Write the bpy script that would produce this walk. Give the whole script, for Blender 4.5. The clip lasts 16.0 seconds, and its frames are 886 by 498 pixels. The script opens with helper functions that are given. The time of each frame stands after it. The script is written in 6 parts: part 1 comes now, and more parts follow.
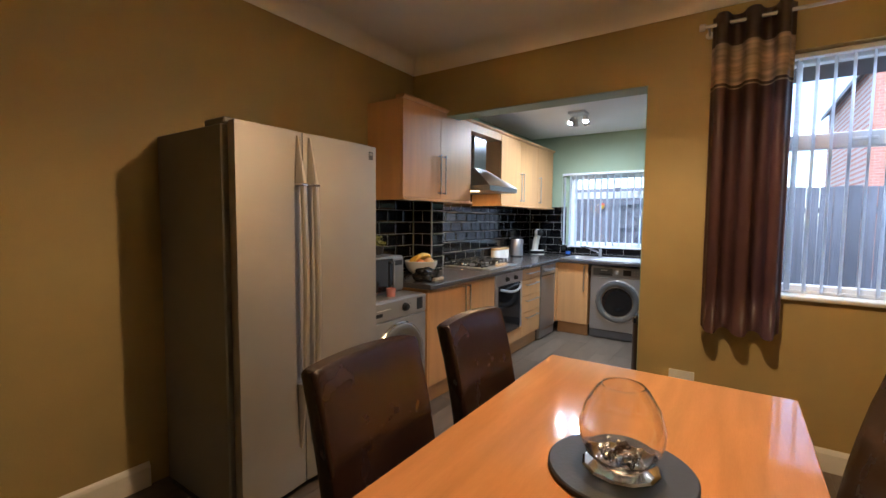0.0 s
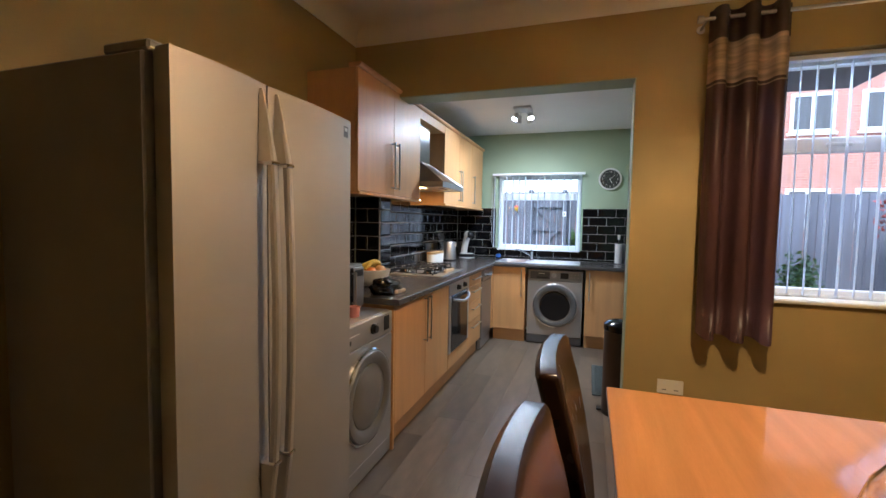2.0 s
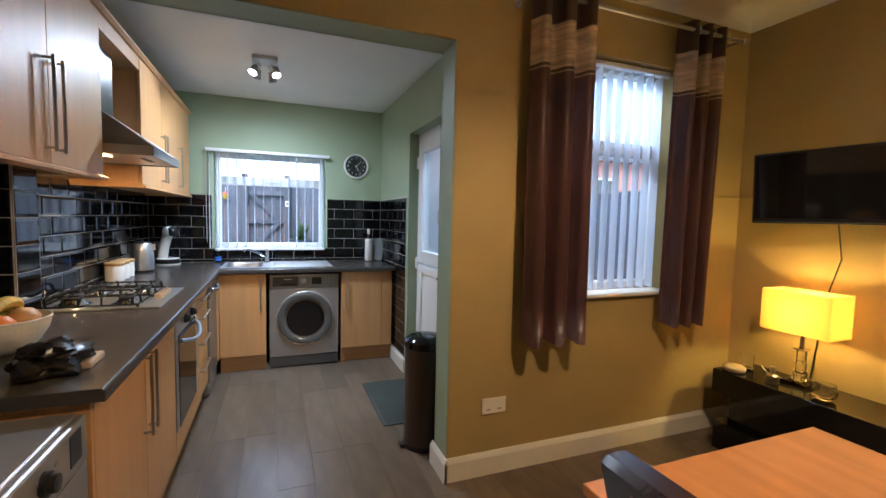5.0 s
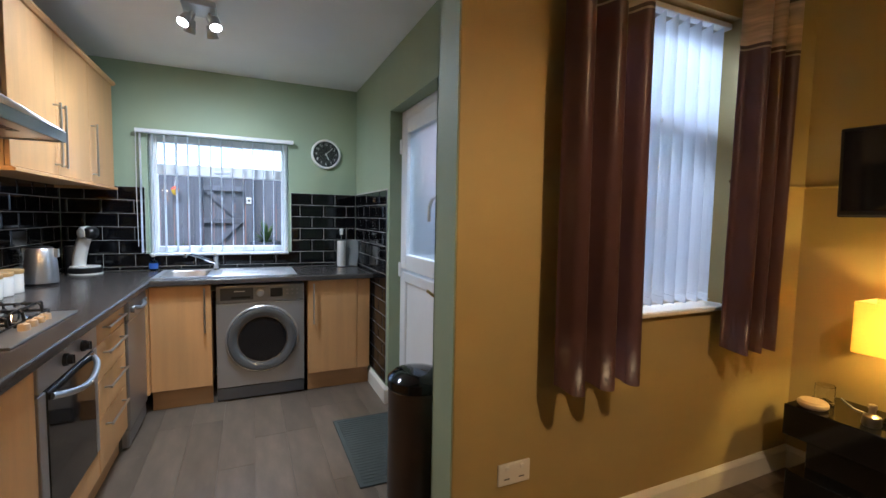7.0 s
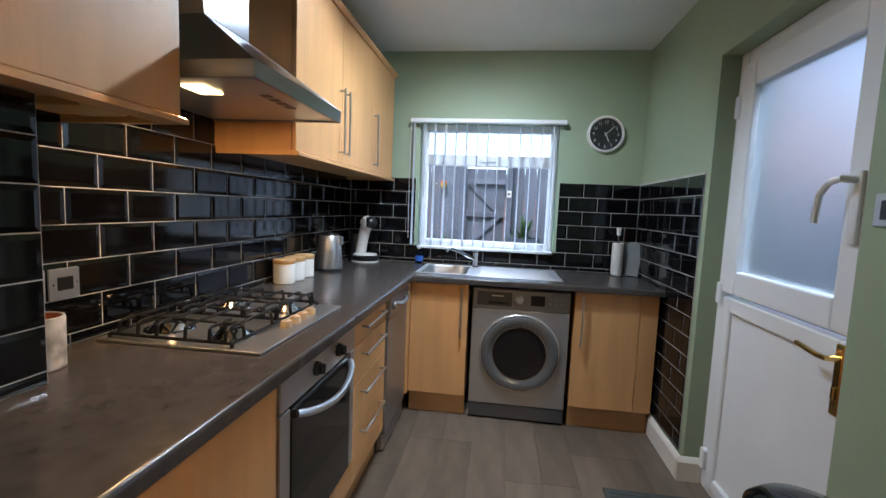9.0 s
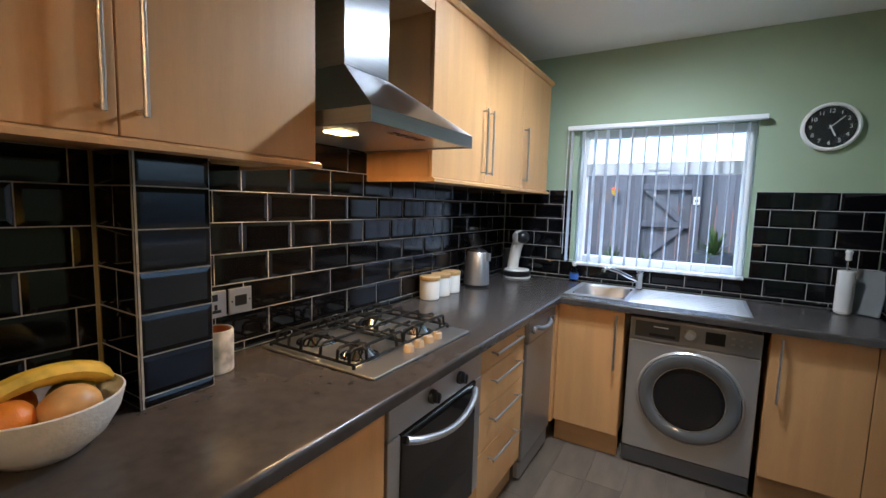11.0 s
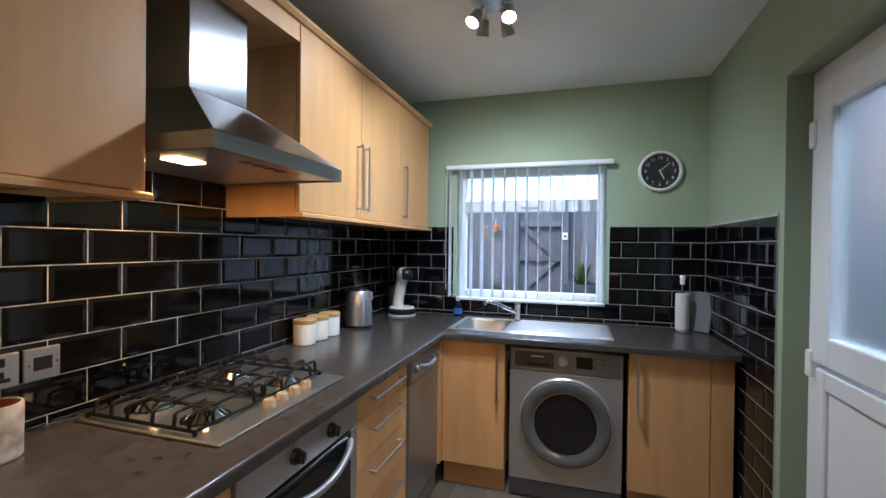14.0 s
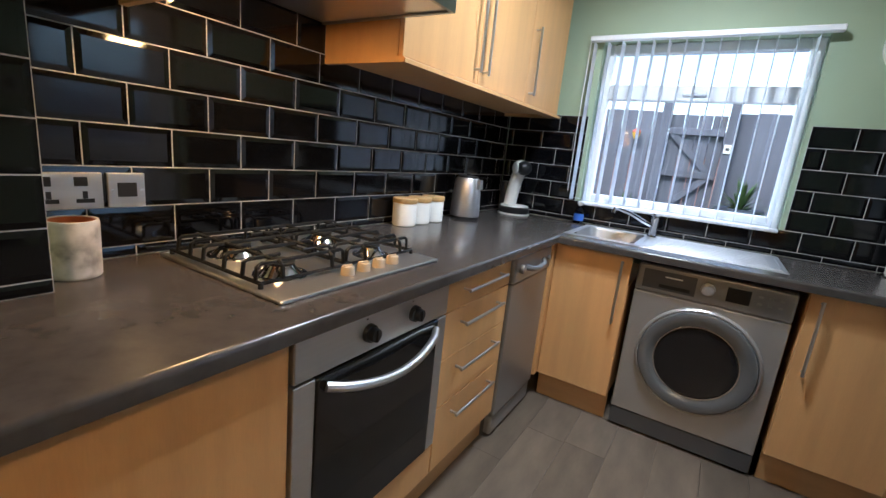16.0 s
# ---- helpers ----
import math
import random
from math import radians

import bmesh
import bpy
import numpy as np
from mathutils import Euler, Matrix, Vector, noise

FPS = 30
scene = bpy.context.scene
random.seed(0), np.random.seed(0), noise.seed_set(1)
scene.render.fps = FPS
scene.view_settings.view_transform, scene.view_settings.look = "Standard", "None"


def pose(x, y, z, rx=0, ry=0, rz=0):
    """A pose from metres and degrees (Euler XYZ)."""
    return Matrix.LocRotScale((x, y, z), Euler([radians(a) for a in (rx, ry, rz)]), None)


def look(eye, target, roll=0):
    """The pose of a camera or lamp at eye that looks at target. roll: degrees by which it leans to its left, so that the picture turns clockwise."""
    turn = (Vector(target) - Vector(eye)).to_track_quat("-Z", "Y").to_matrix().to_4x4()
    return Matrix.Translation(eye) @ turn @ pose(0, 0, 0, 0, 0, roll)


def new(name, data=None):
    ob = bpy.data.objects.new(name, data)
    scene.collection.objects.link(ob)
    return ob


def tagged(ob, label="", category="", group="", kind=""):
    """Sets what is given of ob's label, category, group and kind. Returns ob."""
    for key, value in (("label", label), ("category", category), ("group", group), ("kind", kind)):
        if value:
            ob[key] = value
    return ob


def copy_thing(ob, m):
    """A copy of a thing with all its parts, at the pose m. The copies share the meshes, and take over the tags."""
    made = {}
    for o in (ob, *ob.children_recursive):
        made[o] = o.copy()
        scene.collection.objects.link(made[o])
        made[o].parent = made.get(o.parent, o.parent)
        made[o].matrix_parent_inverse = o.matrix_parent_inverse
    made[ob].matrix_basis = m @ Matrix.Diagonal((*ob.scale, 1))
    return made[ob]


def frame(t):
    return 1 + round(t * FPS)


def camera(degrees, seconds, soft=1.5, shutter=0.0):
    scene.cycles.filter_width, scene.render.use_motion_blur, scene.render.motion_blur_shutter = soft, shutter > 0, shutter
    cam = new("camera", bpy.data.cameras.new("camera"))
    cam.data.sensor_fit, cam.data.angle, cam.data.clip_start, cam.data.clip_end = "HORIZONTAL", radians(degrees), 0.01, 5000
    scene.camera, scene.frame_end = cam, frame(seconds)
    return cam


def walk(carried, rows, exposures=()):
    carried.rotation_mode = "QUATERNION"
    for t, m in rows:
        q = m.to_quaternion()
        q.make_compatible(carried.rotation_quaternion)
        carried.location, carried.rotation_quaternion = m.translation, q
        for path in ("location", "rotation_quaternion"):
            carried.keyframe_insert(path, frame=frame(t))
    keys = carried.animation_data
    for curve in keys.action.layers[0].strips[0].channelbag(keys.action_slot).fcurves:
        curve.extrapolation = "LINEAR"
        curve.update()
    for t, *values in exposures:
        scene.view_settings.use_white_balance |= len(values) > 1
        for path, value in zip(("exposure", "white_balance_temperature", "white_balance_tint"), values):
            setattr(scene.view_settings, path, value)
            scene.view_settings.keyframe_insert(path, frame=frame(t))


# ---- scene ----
cam = camera(91.3, 16.0)
PATH = [
    (0, (2.387, -3.028, 1.369), (1.267, -1.376, 1.232), 0.5),
    (0.5, (2.21, -2.955, 1.376), (1.1, -1.296, 1.25), 0.5),
    (1, (2.024, -2.93, 1.363), (1.009, -1.21, 1.251), 1.3),
    (1.5, (1.8, -2.905, 1.367), (0.992, -1.079, 1.256), 0.9),
    (2, (1.636, -2.819, 1.351), (0.998, -0.927, 1.229), 1.0),
    (2.5, (1.455, -2.65, 1.357), (0.994, -0.709, 1.219), -0.0),
    (3, (1.314, -2.536, 1.334), (1.05, -0.559, 1.2), 0.4),
    (3.5, (1.143, -2.415, 1.341), (1.192, -0.421, 1.194), 0.3),
    (4, (1.055, -2.244, 1.336), (1.27, -0.262, 1.184), 0.5),
    (4.5, (1.032, -2.082, 1.366), (1.513, -0.147, 1.212), 1.2),
    (4.7, (1.028, -2.022, 1.377), (1.681, -0.137, 1.231), 1.2),
    (6.8, (1.215, -1.364, 1.353), (2.058, 0.444, 1.217), 1.5),
    (7, (1.211, -1.278, 1.349), (2.028, 0.542, 1.209), 1.1),
    (7.5, (1.171, -1.082, 1.343), (1.816, 0.805, 1.19), 0.6),
    (8, (1.173, -0.883, 1.346), (1.583, 1.068, 1.186), 0.2),
    (8.5, (1.184, -0.71, 1.338), (1.255, 1.281, 1.164), 1.2),
    (9, (1.147, -0.556, 1.328), (0.884, 1.418, 1.14), 2.4),
    (9.5, (1.125, -0.486, 1.323), (0.515, 1.407, 1.113), 2.8),
    (10, (1.175, -0.462, 1.327), (0.296, 1.32, 1.106), 3.5),
    (10.2, (1.221, -0.454, 1.341), (0.276, 1.293, 1.105), 3.9),
    (12.3, (1.334, -0.374, 1.503), (0.227, 1.288, 1.39), -0.3),
    (12.5, (1.348, -0.368, 1.499), (0.244, 1.298, 1.417), -0.6),
    (13, (1.362, -0.356, 1.489), (0.384, 1.388, 1.446), -0.6),
    (13.5, (1.361, -0.339, 1.476), (0.644, 1.528, 1.452), -0.5),
    (14, (1.343, -0.331, 1.41), (0.754, 1.58, 1.393), 0.7),
    (14.5, (1.372, -0.321, 1.329), (0.79, 1.592, 1.264), 2.6),
    (15, (1.387, -0.297, 1.267), (0.717, 1.567, 0.991), 4.3),
    (15.5, (1.322, -0.172, 1.246), (0.464, 1.593, 0.862), 5.8),
    (16, (1.24, -0.04, 1.255), (0.221, 1.624, 0.816), 5.8),
]
walk(cam, [(t, look(eye, target, roll)) for t, eye, target, roll in PATH], [(0.0, 2.12, 5600, 10), (3.0, 2.08, 5600, 10), (4.5, 2.0, 5600, 10), (9.0, 1.73, 5750, 10), (13.0, 1.74, 5780, 10), (14.5, 1.60, 5750, 10), (15.0, 1.58, 5750, 10), (16.0, 1.90, 5900, 10)])

# ---- light ----
world = bpy.data.worlds.new("sky")
scene.world = world
world.use_nodes = True
_sky = world.node_tree.nodes.new("ShaderNodeTexSky")
_sky.sky_type, _sky.sun_disc = "NISHITA", False
_sky.sun_elevation, _sky.sun_rotation = radians(52), radians(200)
_bg = world.node_tree.nodes["Background"]
world.node_tree.links.new(_sky.outputs[0], _bg.inputs[0])
_bg.inputs[1].default_value = 0.15


def lamp(name, kind, place, watts, colour, size=0.05, target=None, spot=None):
    data = bpy.data.lights.new(name, kind)
    data.energy, data.color = watts, colour
    if kind == "SUN":
        data.angle = size
    elif kind == "AREA":
        data.size = size
    else:
        data.shadow_soft_size = size
    if spot:
        data.spot_size, data.spot_blend = radians(spot), 0.9
    ob = new(name, data)
    ob.matrix_world = look(place, target) if target else Matrix.Translation(place)
    return ob


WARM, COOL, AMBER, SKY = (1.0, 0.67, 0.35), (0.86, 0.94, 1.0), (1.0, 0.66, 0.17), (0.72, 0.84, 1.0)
lamp("sun", "SUN", (0, -4, 10), 1.2, (1.0, 0.98, 0.96), radians(25), target=(0.21, -3.42, 9.21))
# dining lamp out of view, its place inferred from the fridge's shadow
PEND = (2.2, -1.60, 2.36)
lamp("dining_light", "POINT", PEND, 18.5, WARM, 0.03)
SPOTS = (((0.892, 1.50, 2.365), (-0.40, -0.48, -1.0)), ((1.058, 1.50, 2.365), (0.12, -0.45, -1.0)), ((0.915, 1.63, 2.36), (-0.25, 0.5, -1.0)), ((1.035, 1.66, 2.36), (0.2, 0.55, -1.0)))
for _p, _d in SPOTS:
    lamp("kitchen_light", "SPOT", Vector(_p), 12.5, COOL, 0.025, target=Vector(_p) + Vector(_d), spot=138)
lamp("table_lamp_light", "POINT", (3.79, -0.45, 0.90), 3.4, AMBER, 0.03)
# area lamps added above the two windows to boost the sky light falling in
lamp("kitchen_sky_light", "AREA", (1.015, 3.30, 2.45), 13, SKY, 0.5, target=(1.0, 1.9, 1.1))
lamp("dining_sky_light", "AREA", (2.93, 0.85, 2.85), 17, SKY, 0.5, target=(2.9, -0.2, 1.4))
lamp("hood_light", "AREA", (0.26, 0.64, 1.632), 1.7, (1.0, 0.58, 0.22), 0.09, target=(0.26, 0.641, 0))


# ---- materials ----
def pmat(name, c, rough=0.5, metal=0.0, var=0.12, scale=6.0, bump=0.0, bscale=120.0, stretch=(1, 1, 1), coat=0.0, each=0.0, grain=0.0, rvar=0.06, spec=0.5, dirt=0.0):
    m = bpy.data.materials.new(name)
    m.use_nodes = True
    nt = m.node_tree
    n, l = nt.nodes, nt.links
    b = n["Principled BSDF"]
    tc = n.new("ShaderNodeTexCoord")
    mp = n.new("ShaderNodeMapping")
    mp.inputs["Scale"].default_value = stretch
    l.new(tc.outputs["Object"], mp.inputs[0])
    big = n.new("ShaderNodeTexNoise")
    big.inputs["Scale"].default_value, big.inputs["Detail"].default_value = scale, 6
    l.new(mp.outputs[0], big.inputs["Vector"])
    fine = n.new("ShaderNodeTexNoise")
    fine.inputs["Scale"].default_value, fine.inputs["Detail"].default_value = bscale, 4
    l.new(mp.outputs[0], fine.inputs["Vector"])

    def mix(kind, fac, a, bb):
        x = n.new("ShaderNodeMixRGB")
        x.blend_type = kind
        for i, v in enumerate((fac, a, bb)):
            if isinstance(v, (int, float)):
                x.inputs[i].default_value = v
            elif isinstance(v, tuple):
                x.inputs[i].default_value = (*v, 1)
            else:
                l.new(v, x.inputs[i])
        return x.outputs[0]

    dark = tuple(v * (1 - var) for v in c)
    light = tuple(min(1, v * (1 + var)) for v in c)
    r1 = n.new("ShaderNodeMapRange")
    r1.inputs[1].default_value, r1.inputs[2].default_value = 0.3, 0.7
    l.new(big.outputs[0], r1.inputs[0])
    col = mix("MIX", r1.outputs[0], dark, light)
    if grain:
        col = mix("MULTIPLY", grain, col, fine.outputs[0])
    if dirt:
        sp = n.new("ShaderNodeTexNoise")
        sp.inputs["Scale"].default_value, sp.inputs["Detail"].default_value = 22, 8
        l.new(tc.outputs["Object"], sp.inputs["Vector"])
        rr = n.new("ShaderNodeMapRange")
        rr.inputs[1].default_value, rr.inputs[2].default_value = 0.45, 0.75
        l.new(sp.outputs[0], rr.inputs[0])
        col = mix("MIX", rr.outputs[0], col, tuple(min(1, v * (1 + dirt)) for v in c))
    if each:
        oi = n.new("ShaderNodeObjectInfo")
        mr = n.new("ShaderNodeMapRange")
        mr.inputs[3].default_value, mr.inputs[4].default_value = 1 - each, 1 + each
        l.new(oi.outputs["Random"], mr.inputs[0])
        col = mix("MULTIPLY", 1.0, col, mr.outputs[0])
    l.new(col, b.inputs["Base Color"])
    r2 = n.new("ShaderNodeMapRange")
    r2.inputs[3].default_value, r2.inputs[4].default_value = max(0.02, rough - rvar), min(1, rough + rvar)
    l.new(big.outputs[0], r2.inputs[0])
    l.new(r2.outputs[0], b.inputs["Roughness"])
    b.inputs["Metallic"].default_value = metal
    b.inputs["Coat Weight"].default_value = coat
    b.inputs["Coat Roughness"].default_value = 0.12
    b.inputs["Specular IOR Level"].default_value = spec
    if bump:
        bp = n.new("ShaderNodeBump")
        bp.inputs["Strength"].default_value, bp.inputs["Distance"].default_value = bump, 0.002
        l.new(fine.outputs[0], bp.inputs["Height"])
        l.new(bp.outputs[0], b.inputs["Normal"])
    return m


def glow(name, c, strength):
    m = bpy.data.materials.new(name)
    m.use_nodes = True
    b = m.node_tree.nodes["Principled BSDF"]
    b.inputs["Base Color"].default_value = (*c, 1)
    b.inputs["Emission Color"].default_value = (*c, 1)
    b.inputs["Emission Strength"].default_value = strength
    return m


def glassy(name, c=(1, 1, 1), rough=0.0, ior=1.45, bump=0.0, bscale=60):
    m = bpy.data.materials.new(name)
    m.use_nodes = True
    b = m.node_tree.nodes["Principled BSDF"]
    b.inputs["Base Color"].default_value = (*c, 1)
    b.inputs["Roughness"].default_value = rough
    b.inputs["IOR"].default_value = ior
    b.inputs["Transmission Weight"].default_value = 1
    if bump:
        n, l = m.node_tree.nodes, m.node_tree.links
        t = n.new("ShaderNodeTexNoise")
        t.inputs["Scale"].default_value = bscale
        k = n.new("ShaderNodeBump")
        k.inputs["Strength"].default_value = bump
        l.new(t.outputs[0], k.inputs["Height"])
        l.new(k.outputs[0], b.inputs["Normal"])
    return m


def brushed(m, amount):
    """Steel brushed along the horizontal: its highlights run upright."""
    n, l = m.node_tree.nodes, m.node_tree.links
    b = n["Principled BSDF"]
    b.inputs["Anisotropic"].default_value = amount
    t = n.new("ShaderNodeTangent")
    t.direction_type, t.axis = "RADIAL", "Z"
    l.new(t.outputs[0], b.inputs["Tangent"])


def cloth(name, c, through_share=0.5, clear=0.0):
    m = bpy.data.materials.new(name)
    m.use_nodes = True
    n, l = m.node_tree.nodes, m.node_tree.links
    b = n["Principled BSDF"]
    b.inputs["Base Color"].default_value = (*c, 1)
    b.inputs["Roughness"].default_value = 0.8
    tr = n.new("ShaderNodeBsdfTranslucent")
    tr.inputs[0].default_value = (*c, 1)
    mx = n.new("ShaderNodeMixShader")
    mx.inputs[0].default_value = through_share
    l.new(b.outputs[0], mx.inputs[1])
    l.new(tr.outputs[0], mx.inputs[2])
    last = mx
    if clear:
        ts = n.new("ShaderNodeBsdfTransparent")
        last = n.new("ShaderNodeMixShader")
        last.inputs[0].default_value = clear
        l.new(mx.outputs[0], last.inputs[1])
        l.new(ts.outputs[0], last.inputs[2])
    l.new(last.outputs[0], n["Material Output"].inputs[0])
    return m


M_OLIVE = pmat("olive_paint", (0.40, 0.30, 0.115), 0.62, var=0.05, scale=2.5, bump=0.25, bscale=160)
M_SAGE = pmat("sage_paint", (0.33, 0.40, 0.27), 0.6, var=0.05, scale=2.5, bump=0.25, bscale=160)
M_CEIL = pmat("ceiling_paint", (0.80, 0.79, 0.76), 0.7, var=0.03, scale=2, bump=0.2, bscale=140)
M_TRIM = pmat("white_gloss_paint", (0.78, 0.75, 0.68), 0.35, var=0.04, scale=5, bump=0.05)
M_BEECH = pmat("pale_beech_laminate", (0.66, 0.365, 0.148), 0.45, var=0.07, scale=3, stretch=(6, 6, 0.5), bump=0.03, bscale=60, grain=0.12)
M_PLINTH = pmat("brown_beech_plinth", (0.46, 0.26, 0.11), 0.45, var=0.1, scale=3, stretch=(1, 1, 8), bump=0.03, bscale=60, grain=0.15)
M_TABLE = pmat("orange_beech_veneer", (0.56, 0.25, 0.085), 0.07, var=0.10, scale=3, stretch=(7, 0.6, 6), bump=0.02, bscale=50, grain=0.15, rvar=0.02)
M_TOP = pmat("slate_worktop_laminate", (0.058, 0.050, 0.046), 0.24, var=0.2, scale=20, bump=0.06, bscale=140, dirt=0.16, rvar=0.06)
M_TILE = pmat("black_glazed_tile", (0.004, 0.004, 0.005), 0.075, var=0.2, scale=12, bump=0.02, bscale=14, each=0.3, rvar=0.02, spec=0.45)
M_GROUT = pmat("pale_grout", (0.50, 0.475, 0.445), 0.85, var=0.2, scale=9, bump=0.3)
M_STEEL = pmat("brushed_steel", (0.60, 0.60, 0.61), 0.36, 0.92, var=0.03, scale=4, stretch=(1, 1, 30), bump=0.012, bscale=60)
M_PULL = pmat("satin_silver_handle", (0.60, 0.56, 0.50), 0.34, 0.7, var=0.04, scale=5)
M_HOBSTEEL = pmat("hob_steel", (0.42, 0.42, 0.42), 0.36, 0.9, var=0.04, scale=5, stretch=(1, 20, 1), bump=0.02, bscale=60)
M_HOOD = pmat("brushed_hood_steel", (0.36, 0.37, 0.39), 0.32, 1.0, var=0.06, scale=4, stretch=(1, 1, 30), bump=0.02, bscale=60)
brushed(M_HOOD, 0.85)
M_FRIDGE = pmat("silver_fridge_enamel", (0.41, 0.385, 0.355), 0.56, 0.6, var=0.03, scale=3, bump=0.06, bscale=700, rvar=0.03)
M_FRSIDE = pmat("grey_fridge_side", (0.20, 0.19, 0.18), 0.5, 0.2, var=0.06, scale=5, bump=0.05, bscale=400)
M_GREY = pmat("graphite_silver_enamel", (0.30, 0.295, 0.29), 0.36, 0.7, var=0.05, scale=4, bump=0.03, bscale=400)
M_SILVER = pmat("taupe_silver_enamel", (0.40, 0.385, 0.37), 0.34, 0.6, var=0.04, scale=4, bump=0.03, bscale=400)
M_DOORRING = pmat("smoked_grey_plastic", (0.13, 0.135, 0.14), 0.22, 0.3, var=0.08, scale=6)
M_DGREY = pmat("dark_graphite_plastic", (0.085, 0.085, 0.088), 0.35, 0.3, var=0.08, scale=6)
M_CHROME = pmat("chrome", (0.75, 0.75, 0.76), 0.1, 1.0, var=0.03)
M_SATIN = pmat("satin_nickel", (0.55, 0.53, 0.50), 0.3, 1.0, var=0.05)
M_BLACK = pmat("black_plastic", (0.012, 0.012, 0.013), 0.3, var=0.2)
M_BLKGLOSS = pmat("black_gloss_lacquer", (0.006, 0.006, 0.007), 0.08, var=0.1)
M_BLKGLASS = pmat("black_oven_glass", (0.010, 0.010, 0.011), 0.05, var=0.1, scale=3)
M_IRON = pmat("black_enamelled_iron", (0.007, 0.007, 0.007), 0.6, var=0.2, bump=0.1, spec=0.3)
M_LEATHER = pmat("brown_leather", (0.024, 0.0105, 0.008), 0.26, var=0.25, scale=7, bump=0.22, bscale=260)
M_UPVC = pmat("white_upvc", (0.80, 0.81, 0.82), 0.3, var=0.03, scale=4)
M_WHITE = pmat("white_ceramic", (0.78, 0.77, 0.74), 0.3, var=0.04)
M_WOODLID = pmat("bamboo_lid", (0.60, 0.38, 0.16), 0.45, var=0.12, stretch=(1, 8, 1), grain=0.2)
M_VINYL = pmat("grey_oak_vinyl", (0.140, 0.108, 0.080), 0.31, var=0.22, scale=5, stretch=(3, 0.8, 1), bump=0.05, bscale=45, each=0.2, grain=0.14)
M_BRASS = pmat("polished_brass", (0.72, 0.50, 0.18), 0.18, 1.0, var=0.08)
M_MAT = pmat("grey_green_rubber_mat", (0.050, 0.058, 0.052), 0.85, var=0.15, bump=0.6, bscale=300)
M_CURTAIN = pmat("plum_brown_satin", (0.135, 0.066, 0.064), 0.30, var=0.1, scale=5, bump=0.1, bscale=300, stretch=(1, 1, 0.1))
M_CREAM = pmat("cream_satin_band", (0.52, 0.40, 0.27), 0.4, var=0.08, bump=0.1, bscale=300)
M_STREAK = pmat("streaked_cream_satin", (0.60, 0.44, 0.29), 0.38, var=0.45, scale=3.2, bump=0.1, bscale=300, stretch=(1.2, 1.2, 11))
M_BANDBR = pmat("brown_satin_band", (0.11, 0.062, 0.045), 0.4, var=0.1, bump=0.1, bscale=300)
M_BLIND = cloth("white_blind_fabric", (0.86, 0.89, 0.94), 0.6, 0.22)
M_GLASS = glassy("clear_glass")
M_FROST = glassy("frosted_glass", (0.85, 0.92, 0.97), 0.35, bump=0.3)
M_FENCE = pmat("grey_painted_fence", (0.125, 0.132, 0.16), 0.8, var=0.2, scale=5, stretch=(4, 4, 0.6), bump=0.4, bscale=40, each=0.2)
M_BRICK = pmat("red_brick", (0.36, 0.115, 0.07), 0.85, var=0.2, scale=5, bump=0.5, bscale=40, each=0.15)
M_SLATE = pmat("roof_slate", (0.12, 0.12, 0.13), 0.7, var=0.2, bump=0.4, bscale=20)
M_GROUND = pmat("concrete_paving", (0.24, 0.23, 0.22), 0.9, var=0.2, scale=2, bump=0.5, bscale=30)
M_LEAF = pmat("green_leaf", (0.07, 0.13, 0.03), 0.5, var=0.3)
M_REDLEAF = pmat("red_leaf", (0.30, 0.035, 0.025), 0.5, var=0.3)
M_BULB = glow("lit_bulb", (1.0, 0.97, 0.92), 30)
M_HOODLAMP = glow("lit_hood_lamp", (1.0, 0.66, 0.27), 3.6)


# ---- mesh helpers: places are given in the world ----
def box(bm, lo, hi, bevel=0.0, seg=1, turn=None, slot=0):
    t = bmesh.new()
    bmesh.ops.create_cube(t, size=1)
    for v in t.verts:
        v.co = Vector([lo[i] + (v.co[i] + 0.5) * (hi[i] - lo[i]) for i in range(3)])
    if bevel:
        bmesh.ops.bevel(t, geom=t.edges[:], offset=bevel, segments=seg, profile=0.5, affect="EDGES", clamp_overlap=True)
    merge(bm, t, turn, slot)


def merge(bm, t, turn=None, slot=0):
    if turn:
        bmesh.ops.transform(t, matrix=turn, verts=t.verts)
    for f in t.faces:
        f.material_index = slot
    me = bpy.data.meshes.new("part")
    t.to_mesh(me)
    t.free()
    bm.from_mesh(me)
    bpy.data.meshes.remove(me)


def frame_to(axis):
    return Vector((0, 0, 1)).rotation_difference(Vector(axis).normalized()).to_matrix().to_4x4()


def cyl(bm, a, b, r, r2=None, n=20, slot=0, bevel=0.0):
    a, b = Vector(a), Vector(b)
    t = bmesh.new()
    bmesh.ops.create_cone(t, cap_ends=True, segments=n, radius1=r, radius2=r if r2 is None else r2, depth=(b - a).length)
    if bevel:
        es = [e for e in t.edges if abs(e.verts[0].co.z - e.verts[1].co.z) < 1e-6]
        bmesh.ops.bevel(t, geom=es, offset=bevel, segments=2, profile=0.5, affect="EDGES")
    merge(bm, t, Matrix.Translation((a + b) / 2) @ frame_to(b - a), slot)


